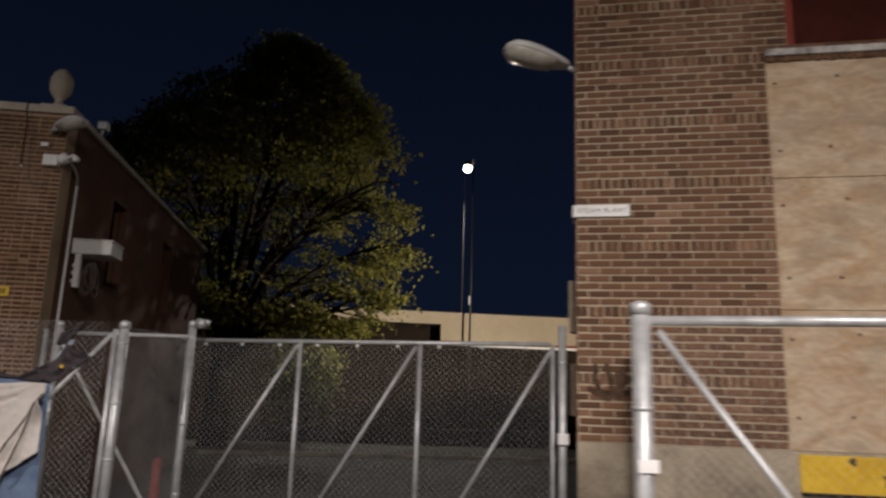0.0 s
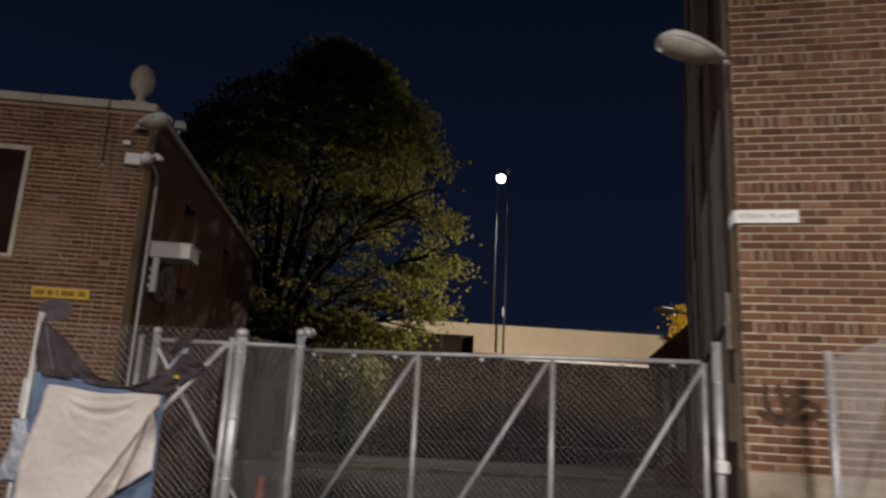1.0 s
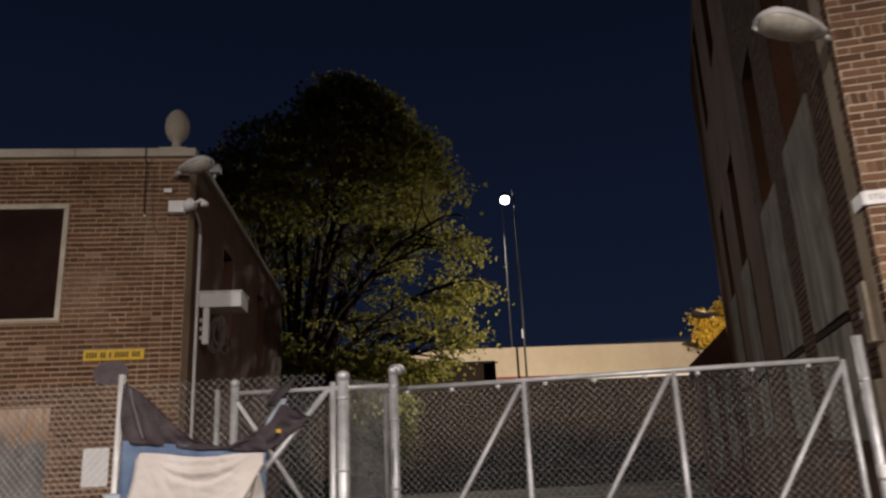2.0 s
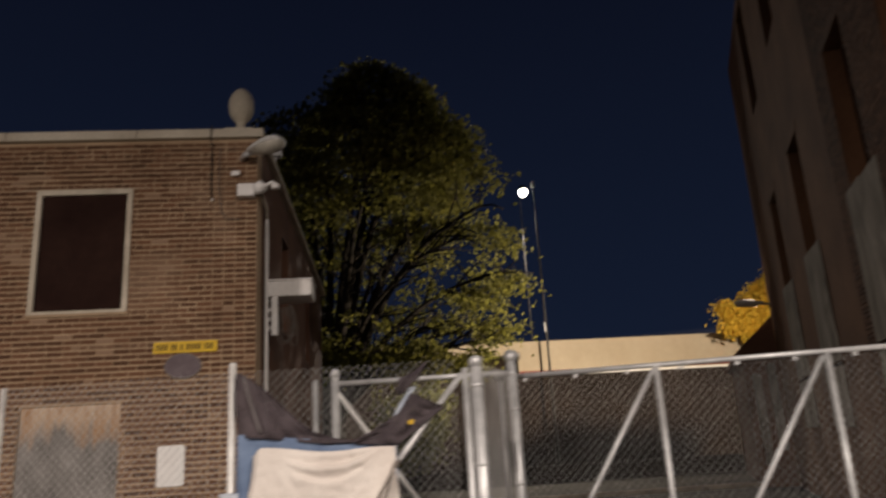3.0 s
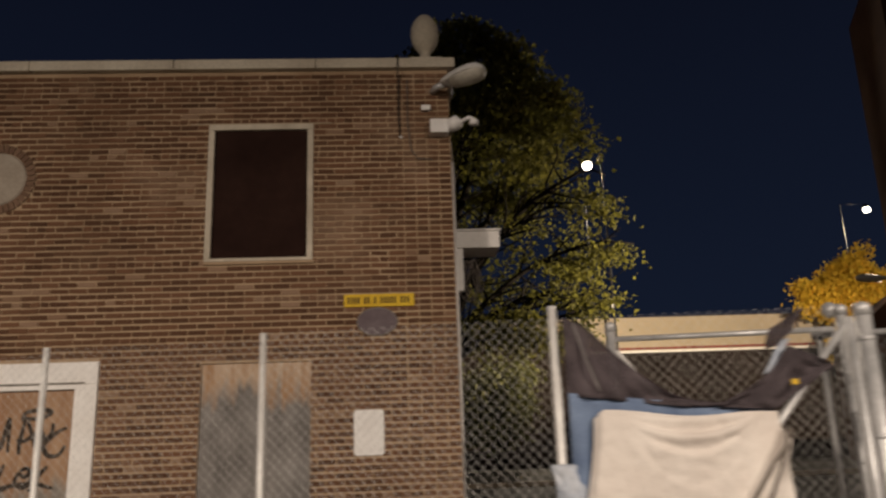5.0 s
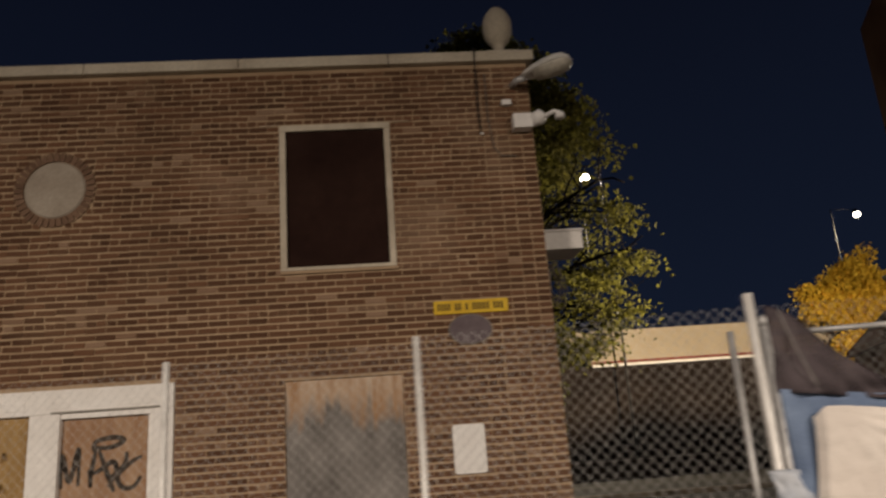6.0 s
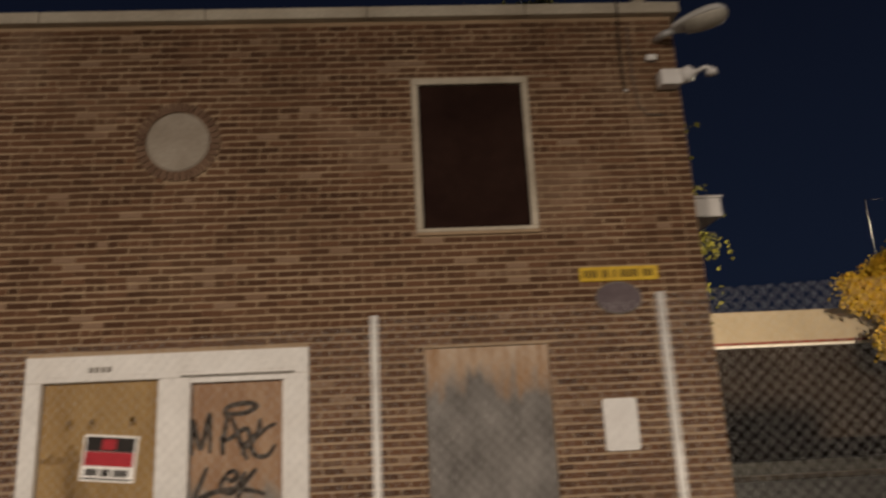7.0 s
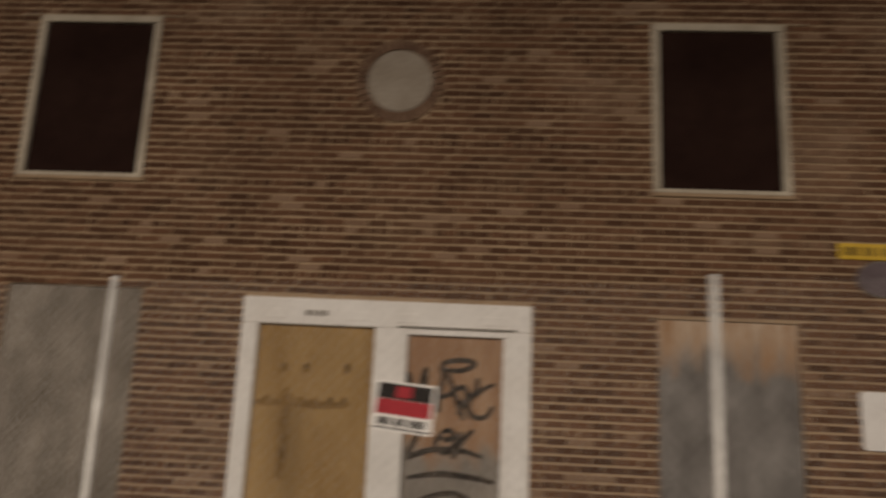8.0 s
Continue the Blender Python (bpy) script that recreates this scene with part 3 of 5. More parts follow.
for line in ([(-4.581, 1.60), (-4.596, 1.85), (-4.575, 1.86), (-4.514, 1.65), (-4.455, 1.90), (-4.44, 1.90), (-4.435, 1.61)],
             [(-4.31, 1.90), (-4.317, 1.942), (-4.284, 1.99), (-4.146, 2.013), (-4.049, 1.985), (-4.145, 1.931), (-4.265, 1.929), (-4.305, 1.95)],
             [(-4.29, 1.94), (-4.314, 1.79), (-4.33, 1.70), (-4.326, 1.59)],
             [(-4.265, 1.905), (-4.193, 1.717), (-4.122, 1.541)],
             [(-4.36, 1.73), (-4.278, 1.72), (-4.143, 1.80), (-4.107, 1.713), (-4.173, 1.583)],
             [(-3.885, 1.83), (-3.971, 1.79), (-4.09, 1.679), (-4.054, 1.577), (-3.952, 1.573), (-3.890, 1.66)],
             [(-4.02, 1.88), (-4.04, 1.76), (-4.16, 1.66)],
             [(-4.453, 1.503), (-4.506, 1.368), (-4.543, 1.256), (-4.403, 1.282)],
             [(-4.306, 1.424), (-4.337, 1.327), (-4.235, 1.29), (-4.137, 1.449)],
             [(-4.042, 1.471), (-4.136, 1.367), (-4.201, 1.24)],
             [(-4.30, 1.43), (-4.24, 1.46), (-4.20, 1.42), (-4.25, 1.38), (-4.30, 1.41)],
             [(-4.56, 1.22), (-4.445, 1.285), (-4.281, 1.31), (-4.10, 1.30), (-3.97, 1.26)],
             [(-4.55, 1.08), (-4.40, 1.11), (-4.242, 1.122), (-4.0, 1.10), (-3.864, 1.074)],
             [(-4.5, 0.9), (-4.2, 0.98), (-3.95, 0.88)]):
    stroke(line, 0.046, FA, -0.043, tag_panel)
STAIN = mat("dark_ochre_stain", (0.175, 0.100, 0.036), (0.28, 0.172, 0.070), 11.0, 0.95, fine=40, spec=0.1)
for uu, zz in ((-5.608, 1.89), (-5.421, 1.894), (-5.088, 1.90), (-5.74, 1.62), (-5.569, 1.63), (-5.45, 1.62), (-5.332, 1.617), (-5.21, 1.625), (-5.097, 1.627)):
    stroke([(uu - 0.02, zz - 0.045), (uu, zz + 0.03), (uu + 0.012, zz + 0.01), (uu + 0.022, zz - 0.03)], 0.036, FA, -0.0335, door_panel, STAIN)
for line, width in (([(-5.83, 1.612), (-5.7, 1.608), (-5.5, 1.622), (-5.3, 1.606), (-5.05, 1.615)], 0.06), ([(-5.58, 1.73), (-5.57, 1.64), (-5.575, 1.5), (-5.565, 1.3), (-5.58, 1.02)], 0.085), ([(-5.62, 1.66), (-5.57, 1.70), (-5.52, 1.655)], 0.03)):
    stroke(line, width, FA, -0.0332, door_panel, STAIN)
for u0, u1 in ((-5.79, -5.60), (-5.13, -4.91), (-4.71, -4.53), (-4.02, -3.80)):
    part("raised_panel", FA.box(u0, u1, 2.29, 2.365, 0.0202, 0.0265, 0.003), WHITE_PAINT, door)


def boarded(hole, name, label, material, plane=FA):
    b = thing(name, plane.p((hole[0] + hole[1]) / 2, 0), label, "boarded doorway", "boarded doorways", "structure")
    part("sheet", plane.box(hole[0], hole[1], 0, hole[3] - 0.004, -0.09, -0.03, 0.004), material, b)
    return b


boarded(BOARD1, "door_2", "weathered plywood board over a doorway, grey below and bare above", BUFFED)
boarded(BOARD2, "door_3", "grey painted board over a doorway", GREY_BOARD)

ys = thing("address_sign", FA.p(-0.8, 2.94), "long yellow enamel sign with dark lettering on the brick", "sign")
part("plate", FA.box(-1.165, -0.44, 2.945, 3.078, 0.004, 0.016, 0.004), YELLOW, ys)
bars(FA, -1.13, -0.48, 2.978, 3.046, 0.017, (4, 2, 1, 5, 3), SIGN_INK, ys)
el = thing("oval_sign", FA.p(-0.825, 2.79), "faded purple oval sign on the brick", "sign")
bm = lathe([(1.0, 0.0), (1.0, 0.010), (0.97, 0.014)], (0, 0, 0), 32, (0.205, 0.14))
bmesh.ops.rotate(bm, verts=bm.verts, matrix=Matrix.Rotation(radians(90), 3, "X"))
for v in bm.verts:
    v.co = FA.p(v.co.x, v.co.z, -v.co.y) + V((-0.825, 0, 2.79))
bmesh.ops.recalc_face_normals(bm, faces=bm.faces)
part("plate", bm, PURPLE, el)
rim = [FA.p(-0.825 + 0.207 * math.cos(a), 2.79 + 0.142 * math.sin(a), 0.008) for a in (2 * math.pi * k / 40 for k in range(41))]
part("rim", tube(rim, 0.006, 6, caps=False), GREY_PAINT, el, smooth=True)
ws = thing("blank_sign", FA.p(-0.93, 1.46), "blank white metal sign with rounded corners", "sign")
bm = bmesh.new()
corners = []
for cx, cz, a0 in ((-0.80, 1.495, -90), (-0.80, 1.875, 0), (-1.04, 1.875, 90), (-1.04, 1.495, 180)):
    for k in range(5):
        a = radians(a0 + k * 22.5)
        corners.append((cx + 0.03 * math.cos(a), cz + 0.03 * math.sin(a)))
front = [bm.verts.new(FA.p(a, b, 0.016)) for a, b in corners]
back = [bm.verts.new(FA.p(a, b, 0.008)) for a, b in corners]
bm.faces.new(front)
bm.faces.new(back[::-1])
for k in range(len(front)):
    bm.faces.new((front[k - 1], back[k - 1], back[k], front[k]))
part("plate", bm, WHITE, ws)


def luminaire(name, root, tip, wide, label):
    """A cobra-head lamp: tapered shell, flat milky lens below, short arm."""
    t = thing(name, root, label, "lamp", "cobra-head lamps")
    root, tip = V(root), V(tip)
    way = (tip - root).normalized()
    side = way.cross(V((0, 0, 1))).normalized()
    up = side.cross(way)
    length = (tip - root).length
    for part_name, low, high, material in (("shell", -0.02, 1.0, LAMP_GREY), ("lens", -0.62, 0.0, LENS)):
        bm, rings = bmesh.new(), []
        for s, w, h in ((0.0, 0.40, 0.44), (0.06, 0.54, 0.58), (0.25, 0.78, 0.80), (0.5, 0.96, 0.98), (0.72, 1.0, 1.0), (0.88, 0.86, 0.86), (0.97, 0.5, 0.5), (1.0, 0.12, 0.12)):
            if part_name == "lens" and s < 0.25:
                continue
            if part_name == "lens":
                w, h = w * 0.88, h
            ring = []
            for k in range(16):
                a = 2 * math.pi * k / 16
                x, z = math.cos(a) * w * wide, math.sin(a)
                z = z * h * wide * (0.62 if z > 0 else (0.2 if part_name == "shell" else 0.62))
                if part_name == "lens" and z > 0:
                    z = -0.01
                ring.append(bm.verts.new(root + way * (s * length) + side * x + up * z))
            rings.append(ring)
        for a, b in zip(rings, rings[1:]):
            for k in range(16):
                bm.faces.new((a[k], a[(k + 1) % 16], b[(k + 1) % 16], b[k]))
        bm.faces.new(rings[0][::-1])
        bm.faces.new(rings[-1])
        bmesh.ops.recalc_face_normals(bm, faces=bm.faces)
        part(part_name, bm, material, t, "milky lens" if part_name == "lens" else "", smooth=True)
    return t


lu = luminaire("wall_lamp", (-4.57, 10.33, 5.36), (-4.13, 10.06, 5.40), 0.158, "grey unlit cobra-head lamp under the parapet corner")
part("arm", tube([(-4.56, 10.325, 5.36), (-4.64, 10.39, 5.355), (-4.68, 10.49, 5.345)], 0.036), STEEL, lu, smooth=True)
cb = thing("security_camera", (-4.57, 10.49, 4.805), "white security camera and junction box on the corner", "camera")
part("junction_box", box((-4.72, 10.36, 4.815), (-4.52, 10.497, 4.975), 0.012), WHITE, cb)
part("bracket", tube([(-4.52, 10.42, 4.905), (-4.44, 10.4, 4.935), (-4.40, 10.38, 4.895)], 0.075, 12, radii=[0.07, 0.085, 0.06]), WHITE, cb, smooth=True)
part("arm", tube([(-4.40, 10.38, 4.925), (-4.30, 10.33, 4.965), (-4.25, 10.31, 4.935)], 0.022), WHITE, cb, smooth=True)
part("dome", lathe([(0.05, 0), (0.05, 0.04), (0.035, 0.06), (0.02, 0.065)], (-4.25, 10.31, 4.875), 14), WHITE, cb, smooth=True)
sb = thing("junction_box", (-4.76, 10.49, 5.115), "small pale junction box on the brick", "box")
part("box", box((-4.81, 10.44, 5.115), (-4.71, 10.497, 5.175), 0.008), WHITE, sb)
ca = thing("hanging_cable", (-5.05, 10.48, 4.7), "dark cable hanging down the brick from the roof", "cable")
part("cable", tube([(-5.06, 10.47, 5.80), (-5.06, 10.415, 5.76), (-5.06, 10.415, 5.62), (-5.055, 10.472, 5.5), (-5.06, 10.482, 5.1), (-5.05, 10.482, 4.82)], 0.008, 6), CABLE, ca, smooth=True)
part("cable_end", tube([(-5.05, 10.482, 4.82), (-5.03, 10.475, 4.80)], 0.014, 8), WHITE, ca, "pale cable end", smooth=True)
part("cable", tube([(-4.96, 10.482, 5.5), (-4.965, 10.484, 5.0), (-4.93, 10.484, 4.66), (-4.86, 10.484, 4.56), (-4.7, 10.484, 4.55)], 0.006, 6), CORD_AND_CREASE, ca, "thin brown cable", smooth=True)

# things on the side wall
cp = thing("conduit", (-4.46, 11.08, 0), "bright steel conduit running up the wall corner", "pipe")
part("pipe", tube([(-4.455, 11.0, 0), (-4.455, 11.0, 4.7)], 0.021), WHITE_PAINT, cp, smooth=True)
part("elbow", tube([(-4.455, 11.0, 4.7), (-4.465, 10.99, 4.85), (-4.49, 10.9, 4.95), (-4.47, 10.6, 4.95)], 0.02), GREY_CABLE, cp, smooth=True)
ac = thing("equipment_box", (-4.2, 11.4, 3.3), "pale metal box on a wall bracket with coiled cable", "box")
part("case", box((-4.485, 11.22, 3.725), (-3.915, 11.75, 3.925), 0.012), WHITE_PAINT, ac)
part("lid_lip", box((-4.487, 11.2, 3.926), (-3.9, 11.77, 3.95), 0.008), WHITE_PAINT, ac)
part("bracket", box((-4.43, 11.24, 3.22), (-4.35, 11.32, 3.724), 0.008), WHITE_PAINT, ac)
for zz in (3.32, 3.44, 3.56):
    part("insulator", tube([(-4.48, 11.33, zz), (-4.43, 11.33, zz)], 0.03, 10), WHITE, ac, smooth=True)
rng_c = random.Random(21)
for k in range(6):
    wide, tall, cx, cy, top = rng_c.uniform(0.05, 0.12), rng_c.uniform(0.16, 0.27), -4.24 + rng_c.uniform(-0.05, 0.08), 11.38 + 0.025 * k, 3.64 - rng_c.uniform(0, 0.04)
    lean = rng_c.uniform(-0.12, 0.12)
    loop = [(cx + wide * math.sin(a) * (1.0 - 0.35 * math.cos(a)) + lean * (1 - math.cos(a)) * 0.5, cy + 0.02 * math.sin(2 * a), top - tall * (1 - math.cos(a))) for a in (2 * math.pi * j / 22 for j in range(23))]
    part("cable_coil", tube(loop, 0.006, 6), CORD_AND_CREASE, ac, smooth=True)
fl = thing("flood_light", (-4.45, 11.6, 5.76), "small grey flood light on the side coping", "lamp")
part("stem", tube([(-4.46, 11.7, 5.76), (-4.44, 11.7, 5.88)], 0.02), STEEL, fl, smooth=True)
part("head", box((-4.52, 11.62, 5.86), (-4.36, 11.78, 6.0), 0.03), STEEL, fl)
for i, (y0, y1) in enumerate(((12.8, 13.6), (16.25, 17.05))):
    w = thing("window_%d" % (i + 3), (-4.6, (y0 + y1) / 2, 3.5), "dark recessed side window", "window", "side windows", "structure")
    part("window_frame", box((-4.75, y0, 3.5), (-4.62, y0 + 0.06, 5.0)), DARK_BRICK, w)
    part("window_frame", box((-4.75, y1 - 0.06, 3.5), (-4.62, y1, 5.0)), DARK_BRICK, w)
    part("board", box((-4.8, y0 + 0.06, 3.5), (-4.7, y1 - 0.06, 5.0)), DARK_BOARD, w)

# ---- steam plant on the east ----
FB = Plane(1.765, 6.26, 1.672, -0.535)
JAMB, BTOP = 1.715, 13.0
B_HOLES = [(JAMB, 6.5, 1.41, 4.91), (JAMB + 0.2, 6.5, 5.0, 8.5)]
wall_b = tagged(part("wall_south", wall_body(FB, 0, 8.0, 1.41, BTOP, 0.4, B_HOLES), MORTAR), "red-brown brick pier of the steam plant", "wall", kind="structure")
base = tagged(part("foundation", FB.box(-0.01, 8.0, 0, 1.408, -0.4, 0.03, 0.012), CONCRETE), "stained tan concrete base course", "foundation", kind="structure")
SB = Plane(1.765 + 0.392 * 17.5, 6.26 + 0.920 * 17.5, -0.392, -0.920)
tagged(part("window_sill", FB.box(JAMB + 0.003, 6.5, 4.912, 4.98, -0.3, 0.03, 0.012), SILL_STONE), "pale concrete window sill", "sill", kind="structure")
rw = thing("window_5", FB.p(JAMB + 2, 5.0), "tall window with a dark red painted steel frame", "window", kind="structure")
part("frame", FB.box(JAMB + 0.2, JAMB + 0.28, 5.0, 8.5, -0.2, -0.05, 0.006), OXIDE, rw)
part("frame", FB.box(JAMB + 0.28, 6.5, 5.0, 5.04, -0.2, -0.05, 0.004), OXIDE_DARK, rw)
part("board", FB.box(JAMB + 0.28, 6.5, 5.04, 8.5, -0.2, -0.09), OXIDE_DARK, rw)
ply = thing("boarded_opening", FB.p(JAMB + 1.2, 1.41), "large opening closed with weathered plywood sheets", "boarded window", kind="structure")
for z0, z1 in ((1.41, 2.57), (2.576, 3.75), (3.756, 4.908)):
    for u0, u1 in ((JAMB + 0.004, JAMB + 2.4), (JAMB + 2.406, 6.5)):
        sheet = part("plywood_sheet", FB.box(u0, u1, z0, z1, -0.1, -0.03 + random.uniform(-0.006, 0.006), 0.003), PLYWOOD, ply)
        for uu, zz in ((u0 + 0.07, z1 - 0.25), (u0 + 0.08, z1 - 0.9), (u0 + 0.5, z0 + 0.28), (u0 + 0.6, z1 - 0.2)):
            bm = lathe([(0.012, 0), (0.014, 0.003), (0.006, 0.005)], (0, 0, 0), 8)
            bmesh.ops.rotate(bm, verts=bm.verts, matrix=Matrix.Rotation(radians(90), 3, "X"))
            bmesh.ops.translate(bm, verts=bm.verts, vec=FB.p(uu, zz, -0.024))
            part("bolt", bm, BLACK, sheet)
yb = thing("warning_sign", FB.p(JAMB + 0.5, 1.1), "yellow sign board with worn dark lettering", "sign")
part("plate", FB.box(JAMB + 0.05, JAMB + 1.3, 1.09, 1.385, 0.032, 0.05, 0.004), YELLOW, yb)
for q in ([(0.42, 1.33), (0.44, 1.36), (0.47, 1.35)], [(0.44, 1.35), (0.46, 1.31)], [(0.66, 1.24), (0.69, 1.22), (0.74, 1.18)], [(0.7, 1.2), (0.68, 1.16)], [(0.8, 1.22), (0.84, 1.2)], [(0.95, 1.3), (1.0, 1.24), (1.06, 1.22)]):
    stroke([(JAMB + a, b) for a, b in q], 0.028, FB, 0.0515, yb)
part("bottom_edge", FB.box(JAMB + 0.05, JAMB + 1.3, 1.06, 1.086, 0.032, 0.052, 0.004), BLACK, yb)
sp = thing("name_sign", FB.p(0.22, 3.4), "white enamel sign lettered STEAM PLANT", "sign")
part("plate", FB.box(-0.02, 0.475, 3.41, 3.525, 0.005, 0.022, 0.008), WHITE, sp)
part("side_plate", FB.box(-0.035, -0.021, 3.41, 3.525, -0.22, 0.02, 0.004), WHITE, sp)
font = bpy.data.curves.new("sign_text", "FONT")
font.body, font.size, font.align_x, font.align_y, font.extrude = "STEAM PLANT", 0.058, "CENTER", "CENTER", 0.001
font.space_character, font.space_word = 1.22, 1.3
text = new("sign_text", font)
text.parent = sp
text.data.materials.append(GREY_PAINT)
text.location = FB.p(0.23, 3.467, 0.024) - at_world(sp)
text.rotation_euler = (radians(90), 0, FB.angle)
for line, width in (([(0.154, 2.083), (0.16, 1.95), (0.19, 1.85), (0.249, 1.785), (0.31, 1.83), (0.342, 1.894), (0.339, 2.009)], 0.05),
                    ([(0.388, 2.06), (0.375, 1.93), (0.349, 1.781)], 0.05),
                    ([(0.351, 1.83), (0.40, 1.92), (0.45, 1.955), (0.533, 1.913), (0.52, 1.85), (0.47, 1.83)], 0.048),
                    ([(0.082, 1.875), (0.16, 1.835), (0.252, 1.824), (0.407, 1.832), (0.516, 1.87)], 0.06),
                    ([(0.249, 2.087), (0.26, 2.02), (0.29, 1.94), (0.28, 1.84)], 0.045)):
    stroke(line, width, FB, 0.004, wall_b, SMUDGE)

lu2 = luminaire("wall_lamp", (1.67, 6.25, 4.90), (1.03, 6.085, 4.955), 0.166, "grey unlit cobra-head lamp on the building corner")
part("arm", tube([(1.68, 6.25, 4.90), (1.76, 6.28, 4.88)], 0.028), STEEL, lu2, smooth=True)

L = 17.5
bays = ((1.55, 2.75), (4.3, 5.5), (8.75, 10.0), (12.55, 13.75))
side_holes = [(L - b, L - a, 4.7, 7.25) for a, b in bays] + [(L - b, L - a, 9.75, 12.6) for a, b in bays]
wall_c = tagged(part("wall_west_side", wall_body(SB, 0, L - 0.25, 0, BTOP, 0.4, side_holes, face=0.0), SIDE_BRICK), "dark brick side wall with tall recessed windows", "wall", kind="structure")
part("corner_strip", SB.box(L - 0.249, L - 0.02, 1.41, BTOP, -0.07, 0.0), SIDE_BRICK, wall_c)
for i, h in enumerate(side_holes):
    low, high = h[2], h[3]
    w = thing("window_%d" % (i + 6), SB.p((h[0] + h[1]) / 2, low), "tall recessed window with grey weathered boards over its lower part" if i < 4 else "dark recessed upper window", "window", "tall windows" if i < 4 else "upper side windows", "structure")
    part("frame", SB.box(h[0], h[0] + 0.07, low, high, -0.36, -0.26), DARK_BOARD, w)
    part("frame", SB.box(h[1] - 0.07, h[1], low, high, -0.36, -0.26), DARK_BOARD, w)
    part("frame", SB.box(h[0] + 0.07, h[1] - 0.07, high - 0.07, high, -0.36, -0.26), DARK_BOARD, w)
    part("lintel", SB.box(h[0] - 0.15, h[1] + 0.15, high + 0.002, high + 0.2, -0.1, 0.012, 0.008), SIDE_BRICK, w)
    rows = 3
    for k in range(rows):
        z0 = low + (high - 0.07 - low) * k / rows
        z1 = low + (high - 0.07 - low) * (k + 1) / rows
        # Board colour on these panes stands in for street light in glass.
        pale_pane = i in (2, 3) and k > 0
        part("pane", SB.box(h[0] + 0.07, h[1] - 0.07, z0 + 0.02, z1 - 0.02, -0.35, -0.31 + (0.03 if pale_pane else 0)), PALE_BOARD if pale_pane else DARK_BOARD, w, "pale pane with its reflection in the colour" if pale_pane else "dark pane")
        part("glazing_bar", SB.box(h[0] + 0.07, h[1] - 0.07, z0 - 0.02, z0 + 0.02, -0.35, -0.27), DARK_BOARD, w)
    if i < 4:
        mid = (h[0] + h[1]) / 2
        for k in range(2):
            b0 = mid - 0.9 + 0.9 * k
            part("board", SB.box(b0, b0 + 0.894, 2.78, 5.02 - 0.03 * k, 0.006, 0.028 + 0.006 * ((i + k) % 2), 0.004), PALE_BOARD, w, "grey weathered board")
            part("board", SB.box(b0, b0 + 0.894, 1.62, 2.68, 0.006, 0.026, 0.004), PALE_BOARD, w, "grey weathered board")
        part("batten", SB.box(mid - 0.9, mid + 0.9, 2.695, 2.75, 0.004, 0.03, 0.004), DARK_BOARD, w, "dark timber batten")
for s0, s1, z0, z1 in ((0.22, 0.42, 2.38, 2.86), (0.34, 0.56, 1.62, 2.1)):
    eb = thing("electrical_box", SB.p(L - (s0 + s1) / 2, z0), "grey electrical box on the brick near the corner", "box", "electrical boxes")
    part("case", SB.box(L - s1, L - s0, z0, z1, 0.002, 0.1, 0.008), CONCRETE, eb)
    part("hasp", SB.box(L - s1 + 0.02, L - s1 + 0.05, z0 + 0.2, z0 + 0.26, 0.1, 0.115, 0.003), STEEL, eb)
far_lamp = luminaire("wall_lamp", SB.p(0.12, 5.22, 0.12), SB.p(0.1, 5.34, 0.98), 0.19, "dark unlit cobra-head lamp on the far building corner")
part("arm", tube([SB.p(0.12, 5.22, 0.14), SB.p(0.12, 5.2, 0.0)], 0.03), STEEL, far_lamp, smooth=True)
annex = thing("annex", SB.p(-2.5, 0, -1), "low dark shed beyond the plant with a pitched roof", "building")
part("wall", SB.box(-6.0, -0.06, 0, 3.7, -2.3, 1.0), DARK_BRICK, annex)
bm = bmesh.new()
pts = [(1.2, 3.62), (1.2, 3.8), (-0.3, 5.15), (-2.4, 5.15), (-2.4, 3.62)]
fr, bk = [bm.verts.new(SB.p(-0.03, b, a)) for a, b in pts], [bm.verts.new(SB.p(-6.2, b, a)) for a, b in pts]
bm.faces.new(fr)
bm.faces.new(bk[::-1])
for k in range(5):
    bm.faces.new((fr[k - 1], bk[k - 1], bk[k], fr[k]))
bmesh.ops.recalc_face_normals(bm, faces=bm.faces)
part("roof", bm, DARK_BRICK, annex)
for d0, d1, z0, z1 in ((0.12, 0.36, 1.0, 3.45), (0.56, 0.80, 0.6, 3.2)):
    part("board", SB.box(-0.058, -0.02, z0, z1, d0, d1, 0.006), PALE_BOARD, annex, "pale weathered board")
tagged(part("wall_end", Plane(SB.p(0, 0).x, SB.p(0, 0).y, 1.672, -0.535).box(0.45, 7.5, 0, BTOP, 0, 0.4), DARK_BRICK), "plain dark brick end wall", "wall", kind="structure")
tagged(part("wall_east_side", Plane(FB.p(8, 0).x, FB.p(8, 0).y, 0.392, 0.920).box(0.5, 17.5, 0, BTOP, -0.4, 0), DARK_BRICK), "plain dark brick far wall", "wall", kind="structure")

# ---- fences and gates ----
P0, P1, P2, PA, PC = (-10.58, 8.57), (-7.42, 8.01), (-5.94, 7.75), (-4.14, 7.36), (-2.355, 7.14)
PD, PE, GR = (-1.93, 8.04), (-3.46, 8.53), (1.746, 6.67)
fence = thing("chain_link_fence", (-6, 7.8, 0), "galvanized chain-link fence along the pavement", "fence")
